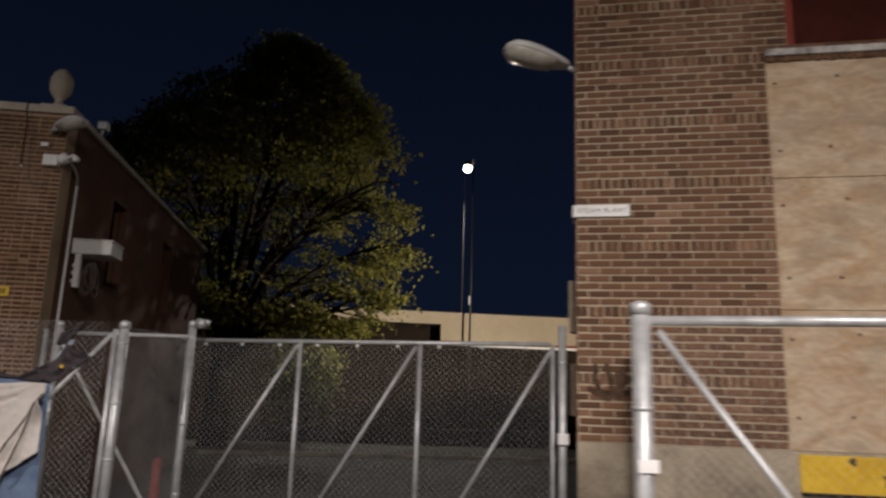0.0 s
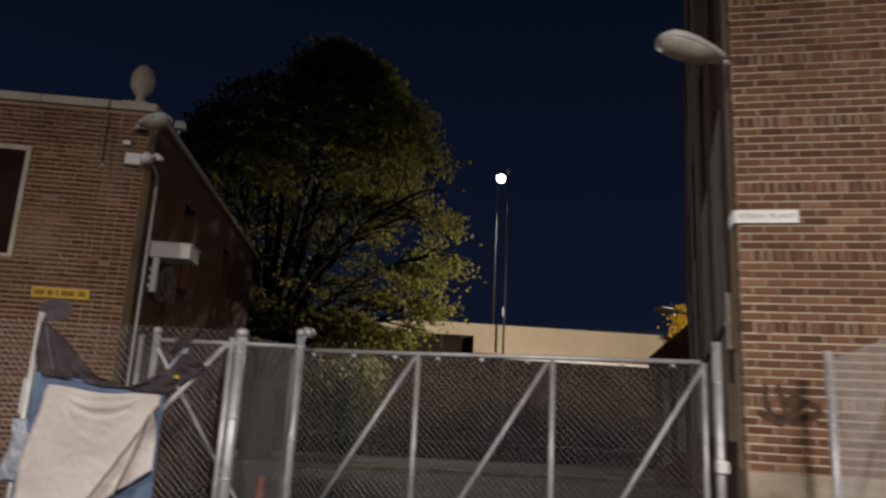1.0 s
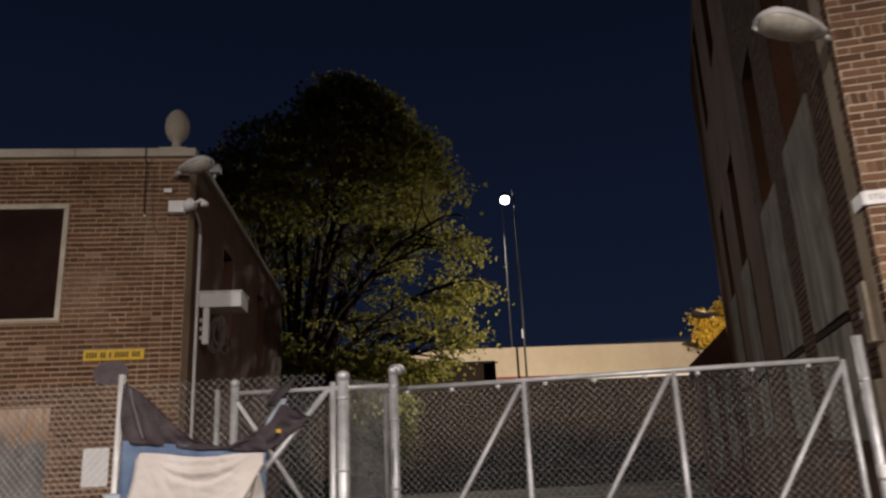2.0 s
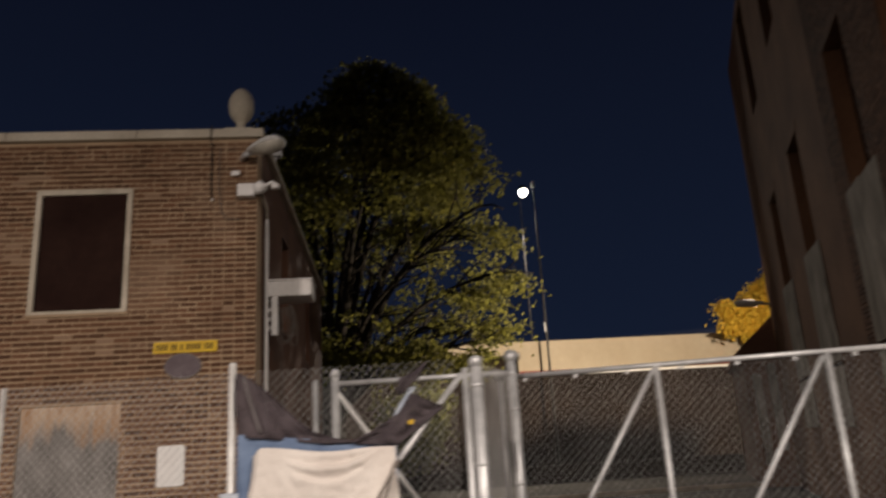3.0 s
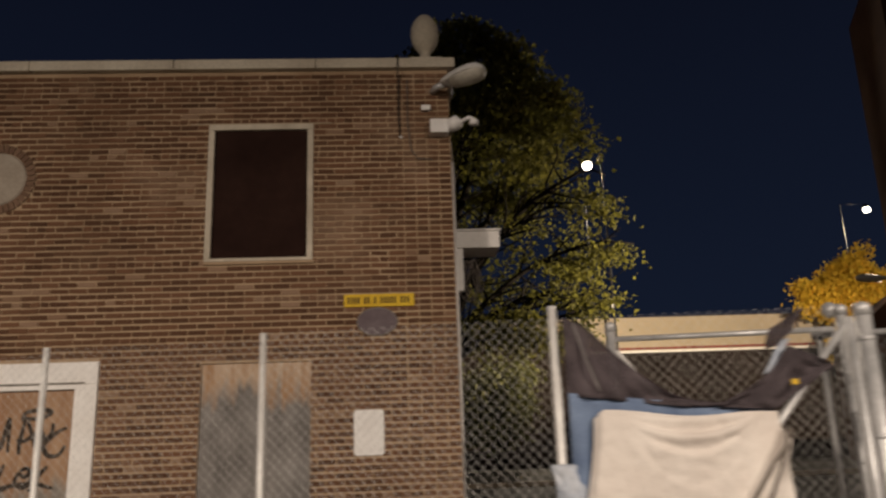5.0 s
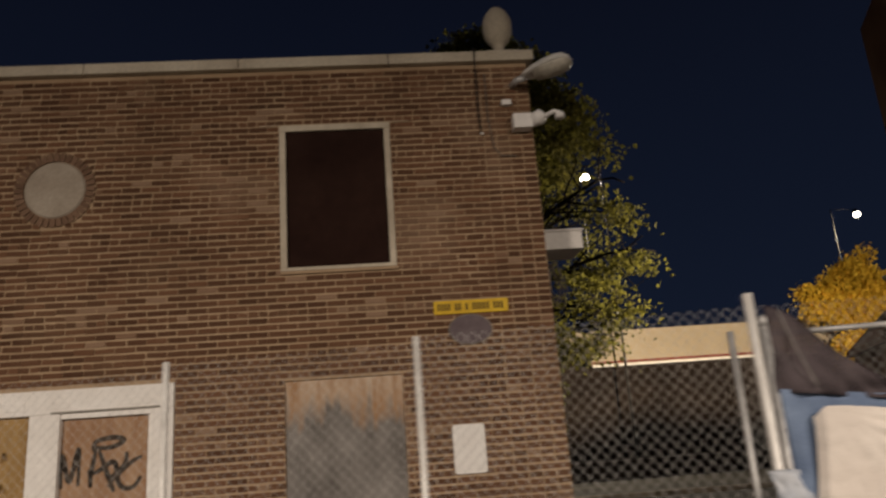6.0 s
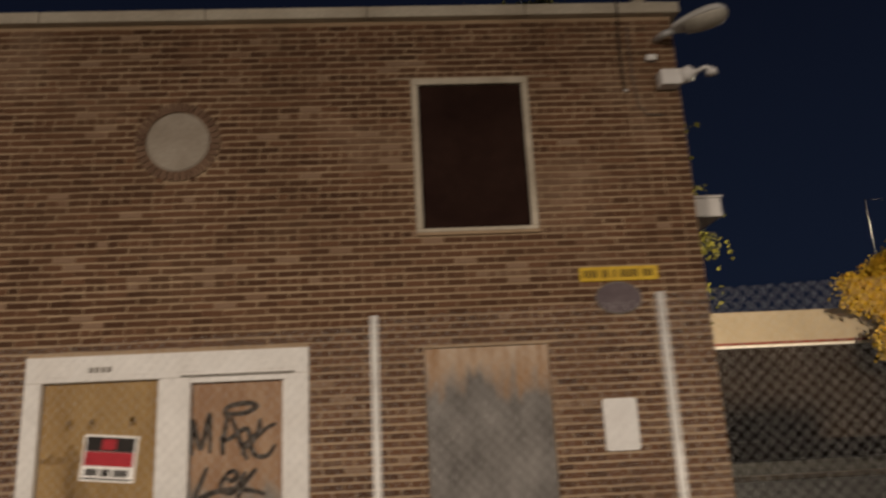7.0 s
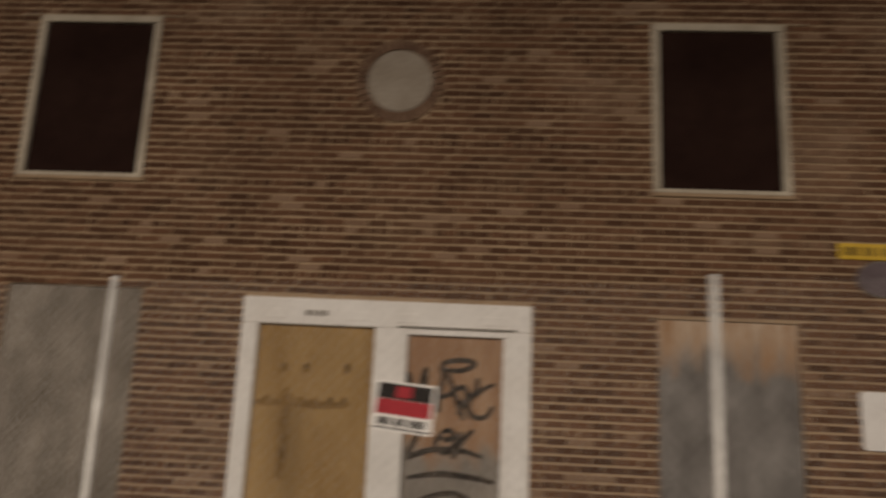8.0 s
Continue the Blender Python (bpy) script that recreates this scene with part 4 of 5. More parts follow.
for x, y, top, r in ((*P0, 2.30, 0.021), (*P1, 2.33, 0.021), (*P2, 2.355, 0.021), (*PA, 2.42, 0.026), (-13.4, 9.07, 2.3, 0.021)):
    post(x, y, top, r, fence, cap=False, material=HIGHLIGHT_STEEL)
pc = post(*PC, 2.34, 0.045, fence)
for zz in (0.6, 1.1, 1.6, 2.15):
    band(*PC, zz, 0.045, pc)
part("gate_post", tube([(-2.435, 7.15, 0.05), (-2.435, 7.15, 2.28)], 0.024), STEEL, fence, smooth=True)
part("brace", tube([(-2.46, 7.15, 2.24), (-3.6, 7.25, 0.87)], 0.021), STEEL, fence, smooth=True)
for a, b, top, r, proud in (((-13.4, 9.07), P0, 2.27, 0.0013, 0.0), (P0, P1, 2.29, 0.0011, 0.0), (P1, P2, 2.32, 0.0011, 0.024), (P2, PA, 2.37, 0.0018, 0.026), (PA, (-2.5, 7.155), 2.36, 0.0016, 0.0)):
    chain_link(a, b, 0.04, top, fence, r=r, proud=proud)

inner = thing("inner_fence", (-2.7, 8.3, 0), "inner chain-link panel with top rail and brace", "fence")
post(*PE, 2.44, 0.036, inner)
part("post", tube([(-3.65, 8.66, 0), (-3.65, 8.66, 2.38)], 0.025), STEEL, inner, smooth=True)
part("top_rail", tube([(-3.46, 8.53, 2.33), (-1.98, 8.06, 2.31)], 0.022), STEEL, inner, smooth=True)
part("brace", tube([(-3.43, 8.52, 2.24), (-2.2, 8.12, 0.5)], 0.02), HIGHLIGHT_STEEL, inner, smooth=True)
chain_link((-3.65, 8.6), (-1.98, 8.06), 0.04, 2.3, inner, r=0.0009)
chain_link(PC, PD, 0.04, 2.32, inner, cell=0.028)

gate = thing("sliding_gate", (-0.1, 7.5, 0), "galvanized chain-link sliding gate, closed across the yard", "gate")
GX = [(-2.0, 8.225), (-0.76, 7.76), (0.46, 7.30), (1.70, 6.833)]
pd = post(*PD, 2.46, 0.04, gate)
for zz in (0.7, 1.4, 2.0, 2.3):
    band(*PD, zz, 0.04, pd)
part("roller", tube([(-1.91, 8.20, 2.47), (-1.85, 8.30, 2.47)], 0.055, 16), STEEL, gate, smooth=True)
gr = post(*GR, 2.45, 0.038, gate, cap=False)
part("latch", box((1.69, 6.6, 1.36), (1.79, 6.66, 1.46), 0.01), WHITE, gr)
for zz in (0.7, 1.4, 2.1):
    band(*GR, zz, 0.038, gr)
part("top_rail", tube([(-2.05, 8.245, 2.285), (1.68, 6.845, 2.285)], 0.023), STEEL, gate, smooth=True)
part("bottom_rail", tube([(-2.05, 8.245, 0.14), (1.68, 6.845, 0.14)], 0.03), STEEL, gate, smooth=True)
for x, y in GX:
    part("upright", tube([(x, y, 0.14), (x, y, 2.28)], 0.022), STEEL, gate, smooth=True)
for xa, xb in ((-1.96, -0.79), (-0.73, 0.42), (0.57, 1.69)):
    part("brace", tube([(xa, 7.74 - 0.377 * (xa + 0.76), 0.25), (xb, 7.74 - 0.377 * (xb + 0.76), 2.25)], 0.018), STEEL, gate, smooth=True)
for k in range(9):
    f = (k + 0.5) / 9
    part("clip", box((-2.0 + 3.66 * f - 0.016, 8.225 - 1.375 * f - 0.016, 2.232), (-2.0 + 3.66 * f + 0.016, 8.225 - 1.375 * f + 0.016, 2.262), 0.005), STEEL, gate)
chain_link(GX[0], GX[3], 0.14, 2.26, gate, r=0.0017)

near = thing("open_gate", (1.6, 4.2, 0), "heavy galvanized gate post with braced chain-link panels", "gate")
pr = post(1.41, 3.95, 2.28, 0.054, near)
for zz in (0.8, 1.2, 1.7):
    band(1.41, 3.95, zz, 0.054, pr)
part("tag", box((1.352, 3.885, 1.36), (1.47, 3.892, 1.43), 0.002), WHITE, pr, "white paper tag")
part("post", tube([(2.12, 5.7, 0), (2.12, 5.7, 2.32)], 0.03), STEEL, near, smooth=True)
part("top_rail", tube([(1.45, 3.93, 2.19), (3.6, 3.1, 2.19)], 0.03), STEEL, near, smooth=True)
part("brace", tube([(1.5, 3.915, 2.13), (2.7, 3.45, 0.35)], 0.019), STEEL, near, smooth=True)
chain_link((1.43, 4.0), (2.12, 5.7), 0.04, 2.26, near)
chain_link((1.45, 3.93), (3.6, 3.1), 0.04, 2.17, near, r=0.0009)

ns = thing("notice_sign", (-8.87, 8.24, 1.54), "black, red and white notice sign wired to the fence", "sign")
FF = Plane(-9.02, 8.275, 0.31, -0.055)
part("plate", FF.box(0, 0.31, 1.535, 1.775, 0.008, 0.014, 0.002), WHITE, ns)
part("black_field", FF.box(0.014, 0.296, 1.69, 1.765, 0.0145, 0.017), BLACK, ns)
part("red_field", FF.box(0.014, 0.296, 1.615, 1.688, 0.0145, 0.017), RED, ns)
part("emblem", FF.box(0.11, 0.19, 1.7, 1.755, 0.0175, 0.02), RED, ns)
part("rule", FF.box(0.014, 0.296, 1.545, 1.553, 0.0145, 0.017), BLACK, ns)

cone = thing("marker_post", (-2.2, 8.0, 0), "faded red plastic marker post behind the fence", "marker")
part("body", lathe([(0.06, 0), (0.055, 0.5), (0.045, 0.98), (0.04, 1.02), (0.01, 1.03)], (-2.22, 8.35, 0), 14), CONE_RED, cone, smooth=True)

bars(FF, 0.03, 0.28, 1.563, 1.60, 0.0145, (5, 4, 6), BLACK, ns)
ns.rotation_euler = (0, radians(5), 0)

# ---- cloths hung on the fence ----


def cloth(name, label, outline, material, relief, depth, nu=46, nv=40, thick=0.006):
    """A hung cloth: outline(u, v) gives its place along the fence, relief(u, v) its folds."""
    t = thing(name, (-3.4, 7.2, 1.2), label, "cloth")
    pl = Plane(-4.14, 7.36, 1.785, -0.22)
    bm = bmesh.new()
    grid = [[bm.verts.new(pl.p(*outline(i / nu, j / nv), depth + relief(i / nu, j / nv))) for i in range(nu + 1)] for j in range(nv + 1)]
    for j in range(nv):
        for i in range(nu):
            bm.faces.new((grid[j][i], grid[j][i + 1], grid[j + 1][i + 1], grid[j + 1][i]))
    ob = part("fabric", bm, material, t, smooth=True)
    s = ob.modifiers.new("thickness", "SOLIDIFY")
    s.thickness = thick
    return t


def smooth(x, a, b):
    x = min(1, max(0, (x - a) / (b - a)))
    return x * x * (3 - 2 * x)


def blanket_outline(u, v):
    top = 1.80 - 0.045 * u - 0.02 * math.sin(math.pi * u) - 0.05 * smooth(u, 0.06, 0.0) + 0.008 * math.sin(9 * u)
    left, right = 0.19 - 0.09 * smooth(v, 0, 0.5), 1.20 + 0.03 * v
    x = left + (right - left) * u
    return x, top + (0.67 + 0.67 * (x - 0.5) - top) * v


def fold(x, width):
    """A soft fold with one steep flank."""
    return math.exp(-(x / width) ** 2) if x < 0 else math.exp(-(x / (width * 2.6)) ** 2)


def blanket_relief(u, v):
    x, z = blanket_outline(u, v)
    drop = 1.78 - z
    out = 0.0
    for depth, width, amount in ((0.06, 0.010, 0.010), (0.145, 0.015, 0.030), (0.25, 0.022, 0.016), (0.43, 0.028, 0.008)):
        line = depth * (1 - 0.7 * ((x - 0.72) / 0.36) ** 2)
        out += amount * smooth(x, 0.30, 0.62) * smooth(x, 1.12, 0.92) * fold(drop - line, width)
    for start, slope, width, amount in ((1.32, 0.66, 0.022, 0.055), (1.26, 0.38, 0.018, 0.045), (1.22, 0.16, 0.016, 0.018)):
        out += amount * fold(x - (start - slope * drop), width) * smooth(drop, 0.03, 0.2)
    out += 0.03 * math.sin(5.5 * u + 1.0 + 1.2 * drop) * smooth(drop, 0.15, 0.7)
    out -= 0.04 * smooth(u, 0.05, 0.0)
    return out + 0.012 * noise.noise((x * 7, z * 7, 0.3)) + 0.006 * noise.noise((x * 20, z * 20, 0.7))


cloth("blanket", "cream blanket hung over the fence, sagging in folds", blanket_outline, BLANKET, blanket_relief, 0.125, 120, 130)
cloth("blue_sheet", "blue cloth hung on the fence under the blanket", lambda u, v: (0.06 + 1.14 * u + 0.02 * v - 0.03 * v * (1 - u), 1.90 - 0.13 * u - 1.3 * v), BLUE_CLOTH, lambda u, v: (0.025 * math.sin(26 * u + 2 * v) + 0.012 * math.sin(47 * u - 5 * v)) * smooth(v, 0, 0.3) * smooth(u, 0.5, 0.2), 0.045, 60, 24)


def along(points, x):
    """Height of a broken line at x."""
    for (a, za), (b, zb) in zip(points, points[1:]):
        if a <= x <= b:
            return za + (zb - za) * (x - a) / (b - a)
    return points[0][1] if x < points[0][0] else points[-1][1]


def between(x0, x1, tops, lows):
    def outline(u, v):
        x = x0 + (x1 - x0) * u
        top = along(tops, x)
        return x, top + (min(along(lows, x), top - 0.006) - top) * v
    return outline


net_tops = [(0.05, 2.335), (0.10, 2.315), (0.164, 2.278), (0.25, 2.205), (0.341, 2.113), (0.496, 1.971), (0.63, 1.875), (0.784, 1.826), (0.95, 1.806)]
net_lows = [(0.05, 1.88), (0.24, 1.86), (0.53, 1.82), (0.95, 1.775)]
tarp = cloth("black_tarp", "sheer black tarp sagging from the fence post above the blanket", between(0.05, 0.95, net_tops, net_lows), NETTING, lambda u, v: 0.02 * math.sin(14 * u + 5 * v) + 0.02 * math.sin(31 * u - 9 * v) * v * (1 - u), 0.06, 60, 20, 0.004)
part("hem", tube([Plane(-4.14, 7.36, 1.785, -0.22).p(x, along(net_tops, x), 0.06 + 0.02 * math.sin(14 * (x - 0.05) / 0.9)) for x in (0.05 + 0.03 * k for k in range(31))], 0.006, 8), BLACK_CLOTH, tarp, "rolled top edge", smooth=True)
part("seam", tube([Plane(-4.14, 7.36, 1.785, -0.22).p(0.11 + 0.13 * k / 8, 2.30 - 0.40 * k / 8 - 0.02 * math.sin(math.pi * k / 8), 0.088) for k in range(9)], 0.007, 8), GREY_CLOTH, tarp, "paler seam", smooth=True)
cloth("black_rag", "black plastic rag knotted to the fence brace", between(0.90, 1.55, [(0.90, 1.805), (1.0, 1.85), (1.097, 1.907), (1.217, 1.978), (1.27, 2.05), (1.32, 2.12), (1.40, 2.085), (1.55, 2.015)], [(0.90, 1.79), (1.091, 1.775), (1.205, 1.765), (1.25, 1.79), (1.40, 1.895), (1.55, 2.0)]), NETTING, lambda u, v: 0.022 * math.sin(9 * u + 6 * v) + 0.007 * math.sin(23 * u - 17 * v), 0.075, 40, 16)
cloth("black_flag", "torn black plastic strip standing off the fence top", between(1.21, 1.435, [(1.21, 2.13), (1.24, 2.225), (1.33, 2.27), (1.435, 2.335)], [(1.21, 2.11), (1.266, 2.12), (1.368, 2.215), (1.435, 2.32)]), NETTING, lambda u, v: 0.025 * math.sin(7 * u + 4 * v), 0.04, 20, 10)
PL = Plane(-4.14, 7.36, 1.785, -0.22)
# No cords hang here: dark tubes stand in for shaded blanket creases.
for x0, slope, lowest in ((1.315, 0.66, 0.80), (1.262, 0.38, 0.86)):
    cord = thing("cord", PL.p(x0 - 0.3, 1.2, 0.15), "dark tube standing in for a shaded blanket crease", "cord", "cords")
    pts = []
    for k in range(11):
        dr = 0.12 + (1.78 - lowest - 0.12) * k / 10
        x = x0 - slope * dr
        v = min(1.0, dr / max(0.2, 1.78 - (0.67 + 0.67 * (x - 0.5))))
        pts.append(PL.p(x, 1.78 - dr, 0.131 + blanket_relief(min(1, max(0, (x - 0.13) / 1.08)), v)))
    part("line", tube(pts, 0.011, 6), CORD_AND_CREASE, cord, smooth=True)
cloth("plastic_bag", "crumpled pale blue plastic bag tied at the fence post", lambda u, v: (-0.07 + 0.2 * u + 0.03 * math.sin(5 * v), 1.5 - 0.5 * v), PLASTIC, lambda u, v: 0.05 * math.sin(math.pi * u) * math.sin(math.pi * v) + 0.02 * noise.noise((u * 5, v * 9, 2.0)), 0.05, 24, 30)
cloth("grey_strap", "pale grey strap tied up behind the black rag", lambda u, v: (1.18 + 0.13 * v + 0.05 * u, 1.965 + 0.20 * v), PLASTIC, lambda u, v: 0.01 * math.sin(6 * v), 0.03, 4, 10)
tagw = thing("tag", (-2.8, 7.1, 1.88), "small yellow tag on the black rag", "tag")
part("label", Plane(-4.14, 7.36, 1.785, -0.22).box(1.300, 1.334, 1.900, 1.930, 0.118, 0.124), YELLOW, tagw)

# ---- trees ----


def limb(bm, start, way, length, r, rng, depth, tips, droop=0.0):
    pts, radii, p, w = [V(start)], [r], V(start), V(way).normalized()
    n = 7
    wobble = 0.09 if depth < 2 else 0.2
    for k in range(n):
        w = (w + V((rng.uniform(-1, 1), rng.uniform(-1, 1), rng.uniform(-0.8, 0.8))) * wobble + V((0, 0, -droop))).normalized()
        p = p + w * (length / n)
        pts.append(p.copy())
        radii.append(r * (1 - 0.8 * (k + 1) / n))
    tube(pts, r, 6 if depth < 2 else 4, bm, radii=radii)
    if depth >= 2:
        tips += pts[1:]
    if depth < 3:
        for k in range(2 if depth else 1, len(pts)):
            for j in range(2 if depth < 1 else 1):
                side = V((rng.uniform(-1, 1), rng.uniform(-0.7, 0.7), rng.uniform(-0.7, 0.6)))
                limb(bm, pts[k], (w + side * 0.8).normalized(), length * rng.uniform(0.32, 0.5), radii[k] * 0.75, rng, depth + 1, tips, 0.03)


def leaves(tips, rng, per_tip, spread, size):
    vs, fs = [], []
    for t in tips:
        for k in range(per_tip):
            c = t + V((rng.gauss(0, 1), rng.gauss(0, 1), rng.gauss(0, 0.7))) * spread
            n = V((rng.gauss(0, 1), rng.gauss(0, 1), rng.gauss(0.5, 1))).normalized()
            a = n.orthogonal().normalized()
            a = Matrix.Rotation(rng.uniform(0, 6.28), 3, n) @ a
            b, s = n.cross(a), size * rng.uniform(0.6, 1.25)
            i = len(vs)
            vs += [c - a * s, c + b * s * 0.7 + n * s * 0.2, c + a * s, c - b * s * 0.7 + n * s * 0.2]
            fs += [(i, i + 1, i + 2), (i, i + 2, i + 3)]
    return vs, fs


def tree(name, label, base, trunk_h, r, limbs, leaf, per_tip, spread, size, seed, keep=None):
    rng = random.Random(seed)
    t = thing(name, base, label, "tree")
    bm, tips = bmesh.new(), []
    base = V(base)
    fork = base + V((0, 0, trunk_h))
    tube([base, base + V((0.08, 0, trunk_h * 0.5)), fork], r, 10, bm, radii=[r * 1.25, r, r * 0.9])
    for way, length in limbs:
        limb(bm, fork, way, length, r * 0.5, rng, 0, tips, 0.045)
    part("trunk", bm, BARK, t, "dark branching trunk", smooth=True)
    if keep:
        tips = [p for p in tips if keep(p, rng)]
    vs, fs = leaves(tips, rng, per_tip, spread, size)
    raw("crown", vs, fs, leaf, t)


def crown_span(z):
    """The crown's two sides at a height."""
    east = [(3.8, -0.6), (4.4, 1.2), (5.0, 1.6), (6.0, 1.8), (7.0, 2.4), (8.0, 1.9), (8.7, 1.4), (10.0, 1.45), (11.0, 1.15), (12.1, 0.5), (13.2, -0.7), (13.9, -2.1), (14.3, -3.6)]
    west = [(3.8, -6.2), (5.5, -8.0), (7.5, -9.4), (10.2, -9.3), (12.2, -6.9), (13.0, -5.0), (14.3, -3.8)]
    return along(west, z), along(east, z)


def crown_depth(p):
    """0 in the crown's middle, 1 on its skin, more outside."""
    if not 3.8 < p.z < 14.3:
        return 9.0
    west, east = crown_span(p.z)
    half = (east - west) / 2
    deep = 3.0 * math.sqrt(max(0.05, 1 - ((p.z - 9.0) / 6.4) ** 2))
    return math.hypot((p.x - (east + west) / 2) / half, (p.y - 25.0) / deep)


def maple(base):
    rng = random.Random(4)
    t = thing("maple_tree", base, "broad domed green maple with fanning dark limbs, lit from the lot", "tree")
    bm, nodes = bmesh.new(), []
    base, fork = V(base), V(base) + V((0.05, 0, 2.5))
    tube([base, base + V((0.06, 0, 1.2)), fork], 0.4, 12, bm, radii=[0.52, 0.42, 0.38])
    goals = [(2.0, 24.4, 6.9), (1.1, 26.2, 5.3), (1.0, 23.4, 8.8), (0.7, 26.6, 10.2), (-0.6, 24.1, 11.9), (-2.5, 25.7, 13.6), (-4.3, 24.4, 13.6), (-5.8, 25.6, 12.2), (-7.8, 24.8, 10.8), (-8.9, 24.6, 8.6), (-7.4, 26.2, 6.3), (-0.8, 22.6, 7.3), (-2.9, 22.4, 9.6), (-1.8, 27.6, 8.4), (-5.6, 27.4, 9.6), (-6.2, 22.6, 8.2), (-0.4, 23.0, 5.0), (0.9, 24.0, 4.5), (-7.0, 24.0, 4.9), (0.2, 25.0, 8.2), (-2.0, 23.4, 11.0)]
    for goal in goals:
        d = V(goal) - fork
        flat = V((d.x, d.y, 0))
        a, b, c = fork + V((rng.uniform(-0.2, 0.2), rng.uniform(-0.2, 0.2), 0)), fork + flat * 0.22 + V((0, 0, d.z * 0.55 + 0.7)), fork + flat * 0.66 + V((0, 0, d.z * 1.0 + 0.5))
        pts = []
        for k in range(15):
            f = k / 14
            p = a * (1 - f) ** 3 + b * (3 * f * (1 - f) ** 2) + c * (3 * f * f * (1 - f)) + V(goal) * f ** 3
            pts.append(p + V((noise.noise((f * 4, goal[0], 1.0)), noise.noise((f * 4, goal[0], 5.0)), noise.noise((f * 4, goal[0], 9.0)))) * 0.3 * f)
        r = rng.uniform(0.11, 0.17)
        tube(pts, r, 7, bm, radii=[r * (1 - 0.85 * k / 14) for k in range(15)])
        nodes += [(p, r * (1 - 0.85 * k / 14)) for k, p in enumerate(pts) if k > 4]
        for k in range(4, 15):
            for j in range(2):
                way = (pts[k] - pts[k - 1]).normalized()
                way = (way + V((rng.gauss(0, 0.6), rng.gauss(0, 0.6), rng.gauss(0.05, 0.45)))).normalized()
                length, p, side = rng.uniform(0.9, 2.3), pts[k].copy(), []
                for m in range(6):
                    side.append(p.copy())
                    way = (way + V((rng.gauss(0, 0.16), rng.gauss(0, 0.16), rng.gauss(-0.05, 0.14)))).normalized()
                    p = p + way * length / 5
                    if crown_depth(p) > 0.97:
                        break
                if len(side) > 2:
                    r1 = min(0.042, r * (1 - 0.85 * k / 14) * 0.7)
                    tube(side, r1, 5, bm, radii=[r1 * (1 - 0.7 * m / 5) for m in range(len(side))])
                    nodes += [(q, 0.02) for q in side[1:]]
    spots = np.array([tuple(q[0]) for q in nodes])
    vs, fs = [], []
    made = 0
    while made < 1750:
        z = rng.uniform(3.95, 14.25) if rng.random() < 0.92 else rng.uniform(3.95, 5.2)
        west, east = crown_span(z)
        p = V((rng.uniform(west, east), rng.uniform(22.0, 28.0), z))
        depth = crown_depth(p)
        if depth > 0.95 + 0.12 * noise.noise((p.x * 0.5, p.y * 0.5, z * 0.5)) or rng.random() > 0.08 + depth ** 2.4:
            continue
        low = smooth(z, 9.6, 7.6) * smooth(p.x, -5.5, -3.0)
        if noise.noise((p.x * 0.75, p.y * 0.5, z * 1.3)) < -0.30 + 0.33 * low or rng.random() < 0.25 * low:
            continue
        if 5.4 < z < 9.4 and p.y < 24.6 and p.x < 0.6 and rng.random() < 0.9 * smooth(z, 9.4, 8.2):
            continue
        if math.hypot(p.x - 0.28 - 0.3 * (p.y - 25), z - 9.56 - 0.36 * (p.y - 25)) < 0.85 and rng.random() < 0.92:
            continue
        gaps = spots - np.array(tuple(p))
        near = int((gaps ** 2).sum(axis=1).argmin())
        root = V(spots[near])
        if (root - p).length > 2.4:
            continue
        made += 1
        bend = root.lerp(p, 0.55) + V((0, 0, 0.12))
        tube([root, bend, p], 0.012, 3, bm, caps=False, radii=[0.014, 0.009, 0.004])
        out = V((p.x + 4.0, p.y - 25.0, 0))
        out = out.normalized() if out.length > 0.1 else V((1, 0, 0))
        across = V((-out.y, out.x, 0))
        for k in range(32):
            f, g = rng.gauss(0, 0.34), rng.gauss(0, 0.34)
            c = p + out * f + across * g + V((0, 0, rng.gauss(0, 0.10) - 0.35 * (f * f + g * g) - 0.16 * f))
            n = V((rng.gauss(0, 0.6), rng.gauss(0, 0.6), rng.gauss(0.7, 0.5))).normalized()
            a = Matrix.Rotation(rng.uniform(0, 6.28), 3, n) @ n.orthogonal().normalized()
            b, size = n.cross(a), 0.088 * rng.uniform(0.6, 1.25)
            i = len(vs)
            vs += [c - a * size, c + b * size * 0.8 - a * size * 0.1 + n * size * 0.2, c + a * size - n * size * 0.15, c - b * size * 0.8 - a * size * 0.1 + n * size * 0.2]
            fs += [(i, i + 1, i + 2), (i, i + 2, i + 3)]
    part("trunk", bm, BARK, t, "dark branching trunk", smooth=True)
    raw("crown", vs, fs, LEAF, t)


maple((-4.6, 25.0, 0))
tree("golden_tree", "small tree with bright golden autumn leaves", (22.3, 42.0, 0), 4.0, 0.22,
     [((0.3, 0, 1), 5.2), ((-0.6, 0.1, 0.9), 4.6), ((0.8, 0.2, 0.7), 4.0), ((-0.7, -0.3, 0.4), 3.6), ((0.6, -0.4, 0.5), 3.0), ((-0.3, 0.2, 1), 4.6), ((-0.9, -0.2, 0.1), 3.6)],
     GOLD_LEAF, 13, 0.34, 0.115, 9, lambda p, rng: p.z > 4.3 + 0.5 * rng.random() and noise.noise((p.x * 0.8, p.y * 0.6, p.z * 0.9)) + 0.3 * rng.random() > -0.05)

rng_s = random.Random(12)
bush = thing("shrub", (-1.95, 28.4, 0), "tall dull green shrub lit beyond the gate", "shrub")
tips = []
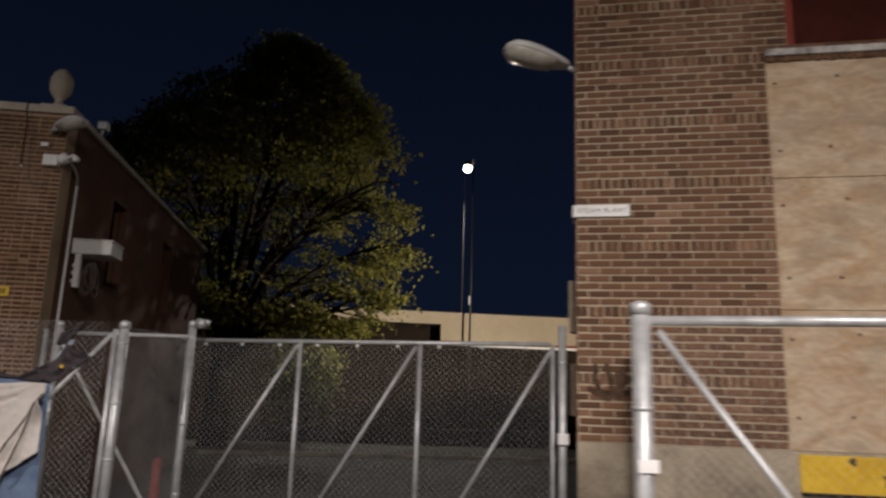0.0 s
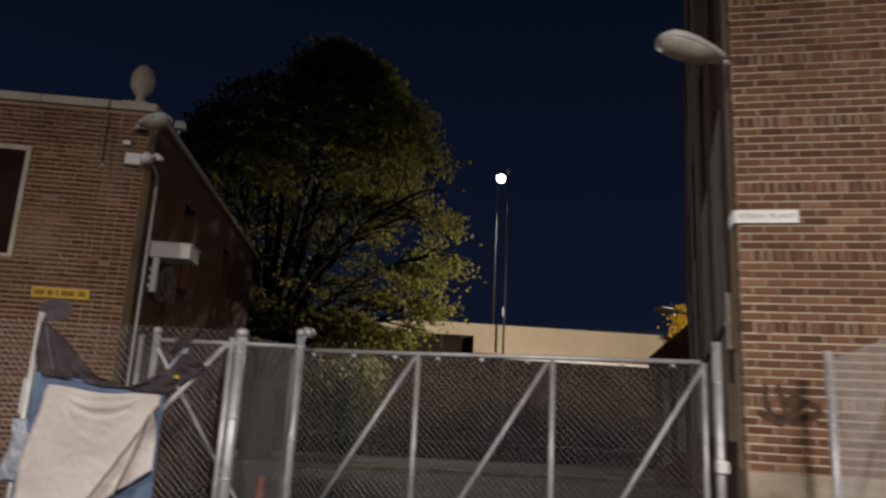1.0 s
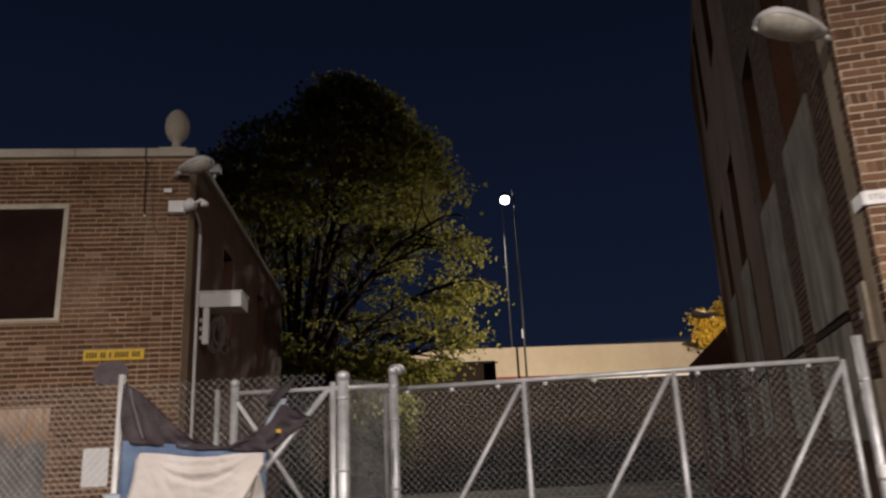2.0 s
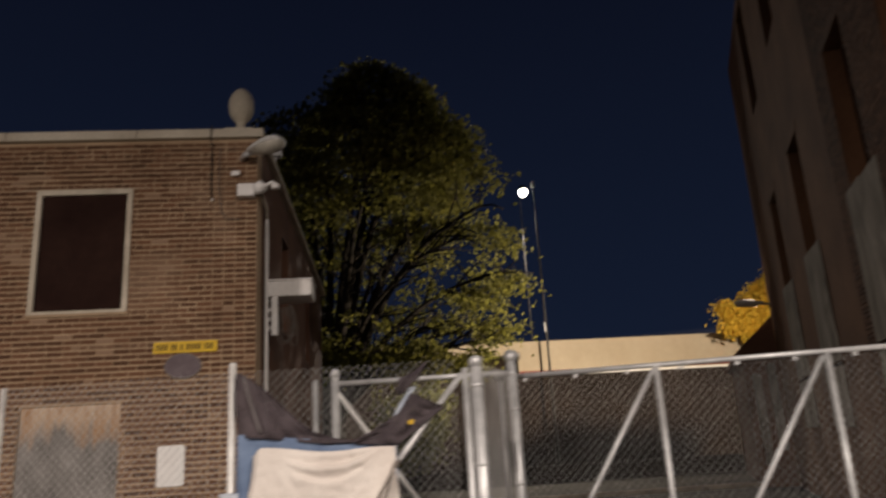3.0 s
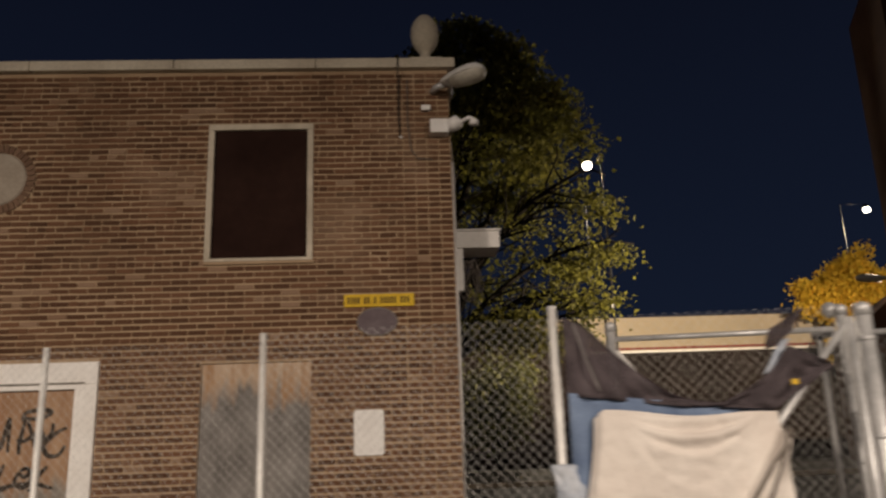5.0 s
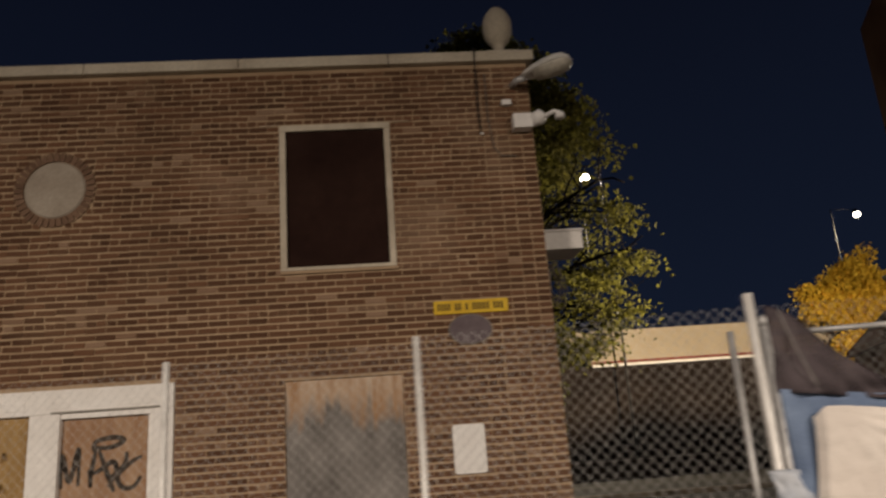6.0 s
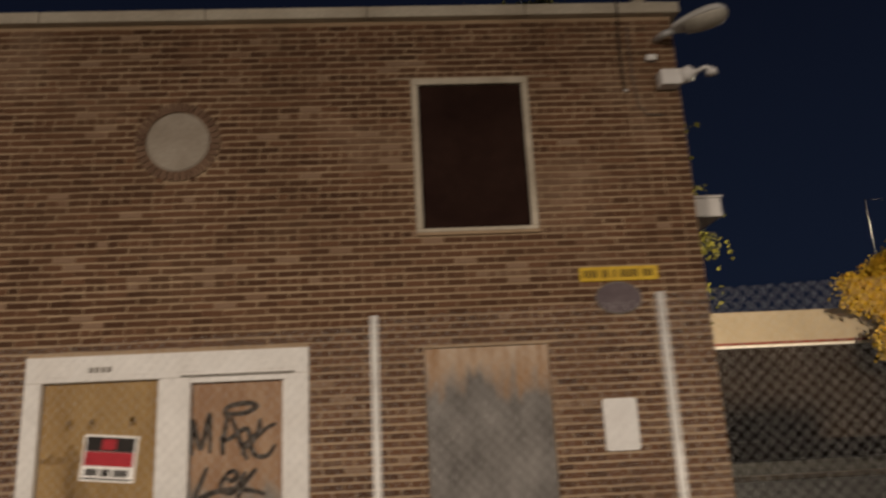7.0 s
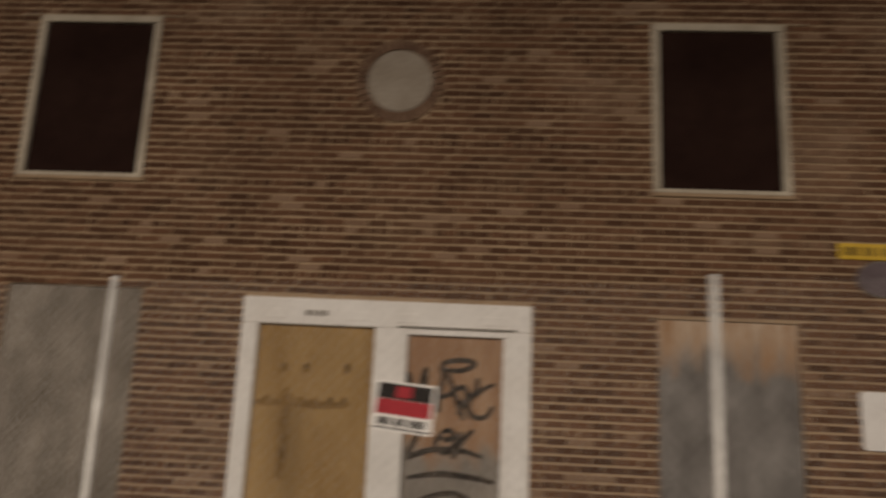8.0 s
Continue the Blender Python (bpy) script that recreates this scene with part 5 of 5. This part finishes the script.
for k in range(13):
    bm = bmesh.new()
    limb(bm, (-1.95, 28.4, 0), (math.cos(k * 2.4) * 0.33, math.sin(k * 2.4) * 0.28, 1), 2.9, 0.03, rng_s, 2, tips)
    part("stem", bm, BARK, bush, smooth=True)
tips = [p for p in tips if p.z > 1.0 and abs(p.x + 1.95) < 1.15]
raw("foliage", *leaves(tips, rng_s, 11, 0.24, 0.1), SHRUB_LEAF, bush)

# ---- far building and lot lamps ----
far = thing("warehouse", (5, 44.5, 0), "long low warehouse with a cream upper wall", "building")
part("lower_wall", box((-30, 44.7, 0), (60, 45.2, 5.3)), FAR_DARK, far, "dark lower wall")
part("upper_wall", box((5.1, 44.5, 5.36), (60, 45.2, 7.3)), CREAM_WALL, far, "cream painted upper wall")
part("upper_wall", box((-30, 44.5, 6.55), (5.098, 45.2, 7.3)), CREAM_WALL, far, "cream painted upper wall")
part("red_stripe", box((5.1, 44.44, 5.43), (60, 44.497, 5.55)), STRIPE, far, "thin red stripe")
part("drip_edge", box((5.1, 44.3, 5.24), (60, 44.496, 5.36), 0.01), WHITE_PAINT, far, "pale drip edge")
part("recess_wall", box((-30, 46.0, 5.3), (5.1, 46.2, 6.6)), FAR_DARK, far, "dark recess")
for k in range(40):
    part("baluster", box((-3 + 0.2 * k, 44.5, 6.35), (-2.97 + 0.2 * k, 44.53, 6.56)), BLACK, far)
part("roof", box((-30, 45.2, 7.0), (60, 70, 7.2)), ASPHALT, far)


def lot_lamp(base, head, label, watts, aim):
    t = thing("lot_lamp", base, label, "lamp", "lot lamps")
    b, h = V(base), V(head)
    top = V((b.x, b.y, h.z + 0.3))
    part("pole", tube([b, top], 0.09, 10, radii=[0.07, 0.035]), POLE, t, smooth=True)
    if (top - h).length > 0.6:
        part("arm", tube([top, top.lerp(h + V((0, 0, 0.3)), 0.5), h + V((0, 0, 0.3))], 0.022, 8), BLACK, t, smooth=True)
    part("head", lathe([(0.06, 0.34), (0.24, 0.22), (0.33, 0.02), (0.34, -0.06), (0.31, -0.06)], h, 16), POLE, t, smooth=True)
    part("bulb", lathe([(0.30 * math.sin(math.pi * k / 10) + 0.005, -0.24 - 0.30 * math.cos(math.pi * k / 10)) for k in range(11)], h + V((0, -0.12, 0)), 16), LIT, t, "glowing white lamp", smooth=True)
    p = bpy.data.lights.new("lot_lamp_light", "AREA")
    p.shape, p.size, p.energy, p.color = "DISK", 0.5, watts, (1.0, 0.86, 0.68)
    pl = new("lot_lamp_light", p)
    face = h + V((0, 0, -0.24)) + V(aim).normalized() * 0.45
    pl.matrix_world = look(face, face + V(aim))


lot_lamp((6.98, 48.7, 0), (6.95, 47.5, 18.0), "tall dark lot lamp with a glowing white head", 10000, (-1.0, -0.03, -0.25))
lot_lamp((36.0, 66.8, 0), (38.6, 67.0, 20.2), "tall dark lot lamp with a glowing head on a long arm", 2200, (-0.5, -0.8, -0.35))
mast = thing("dark_mast", (6.75, 43.5, 0), "slim dark mast with a bright bracket", "pole")
part("pole", tube([(6.75, 43.5, 0), (6.75, 43.5, 16.9)], 0.07, 10, radii=[0.085, 0.04]), POLE, mast, smooth=True)
part("bracket", box((6.62, 43.38, 7.7), (6.70, 43.5, 8.25), 0.02), STEEL, mast)
part("fitting", box((6.66, 43.38, 16.7), (6.84, 43.6, 17.1), 0.02), STEEL, mast, "small bright fitting")

yard = thing("unseen_yard_lamp", (12.6, 22.4, 0), "unseen hooded lamp and pole added behind the plant", "lamp")
part("pole", tube([(13.3, 22.0, 0), (13.3, 22.0, 6.57), (13.0, 22.2, 6.69), (12.7, 22.35, 6.64)], 0.06, 10), POLE, yard, smooth=True)
# Unseen hood, added to keep the lamp's light off the upper crown.
part("shade", lathe([(1.0, 4.83), (1.02, 4.86), (0.5, 5.07), (0.08, 5.2)], (12.6, 22.4, 1.44), 28), POLE, yard, "unseen hood added to keep light off the upper crown", smooth=True)

# ---- bricks, last ----
rng_a = random.Random(3)
lay_bricks(FA, courses(A0, A1 - 0.0, 0.0, ATOP, 0.0657, 0.187, HOLES_A, [(DISC[0], DISC[1], 0.386)], 6, -0.52, joint=0.012, bed=0.0205, rng=rng_a), wall_a, BRICK_A, 0.187, 0.0657, (-3.6, -1.0, 1.0, 3.4), joint=0.012, bed=0.0205)
lay_bricks(FB, rowlock_bond(0, 8.0, 1.412, BTOP, 0.0693, 0.203, 0.107, 0.068, 7, B_HOLES, joint=0.011, bed=0.0165, rng=rng_a), wall_b, BRICK_B, 0.203, 0.0693, (0.0, 1.75, 1.4, 4.6), joint=0.011, bed=0.0165)
side_boards = [((h[0] + h[1]) / 2 - 0.92, (h[0] + h[1]) / 2 + 0.92, 1.6, 5.03) for h in side_holes[:4]]
SBF = Plane(SB.p(0, 0, 0.014).x, SB.p(0, 0, 0.014).y, SB.u.x, SB.u.y)
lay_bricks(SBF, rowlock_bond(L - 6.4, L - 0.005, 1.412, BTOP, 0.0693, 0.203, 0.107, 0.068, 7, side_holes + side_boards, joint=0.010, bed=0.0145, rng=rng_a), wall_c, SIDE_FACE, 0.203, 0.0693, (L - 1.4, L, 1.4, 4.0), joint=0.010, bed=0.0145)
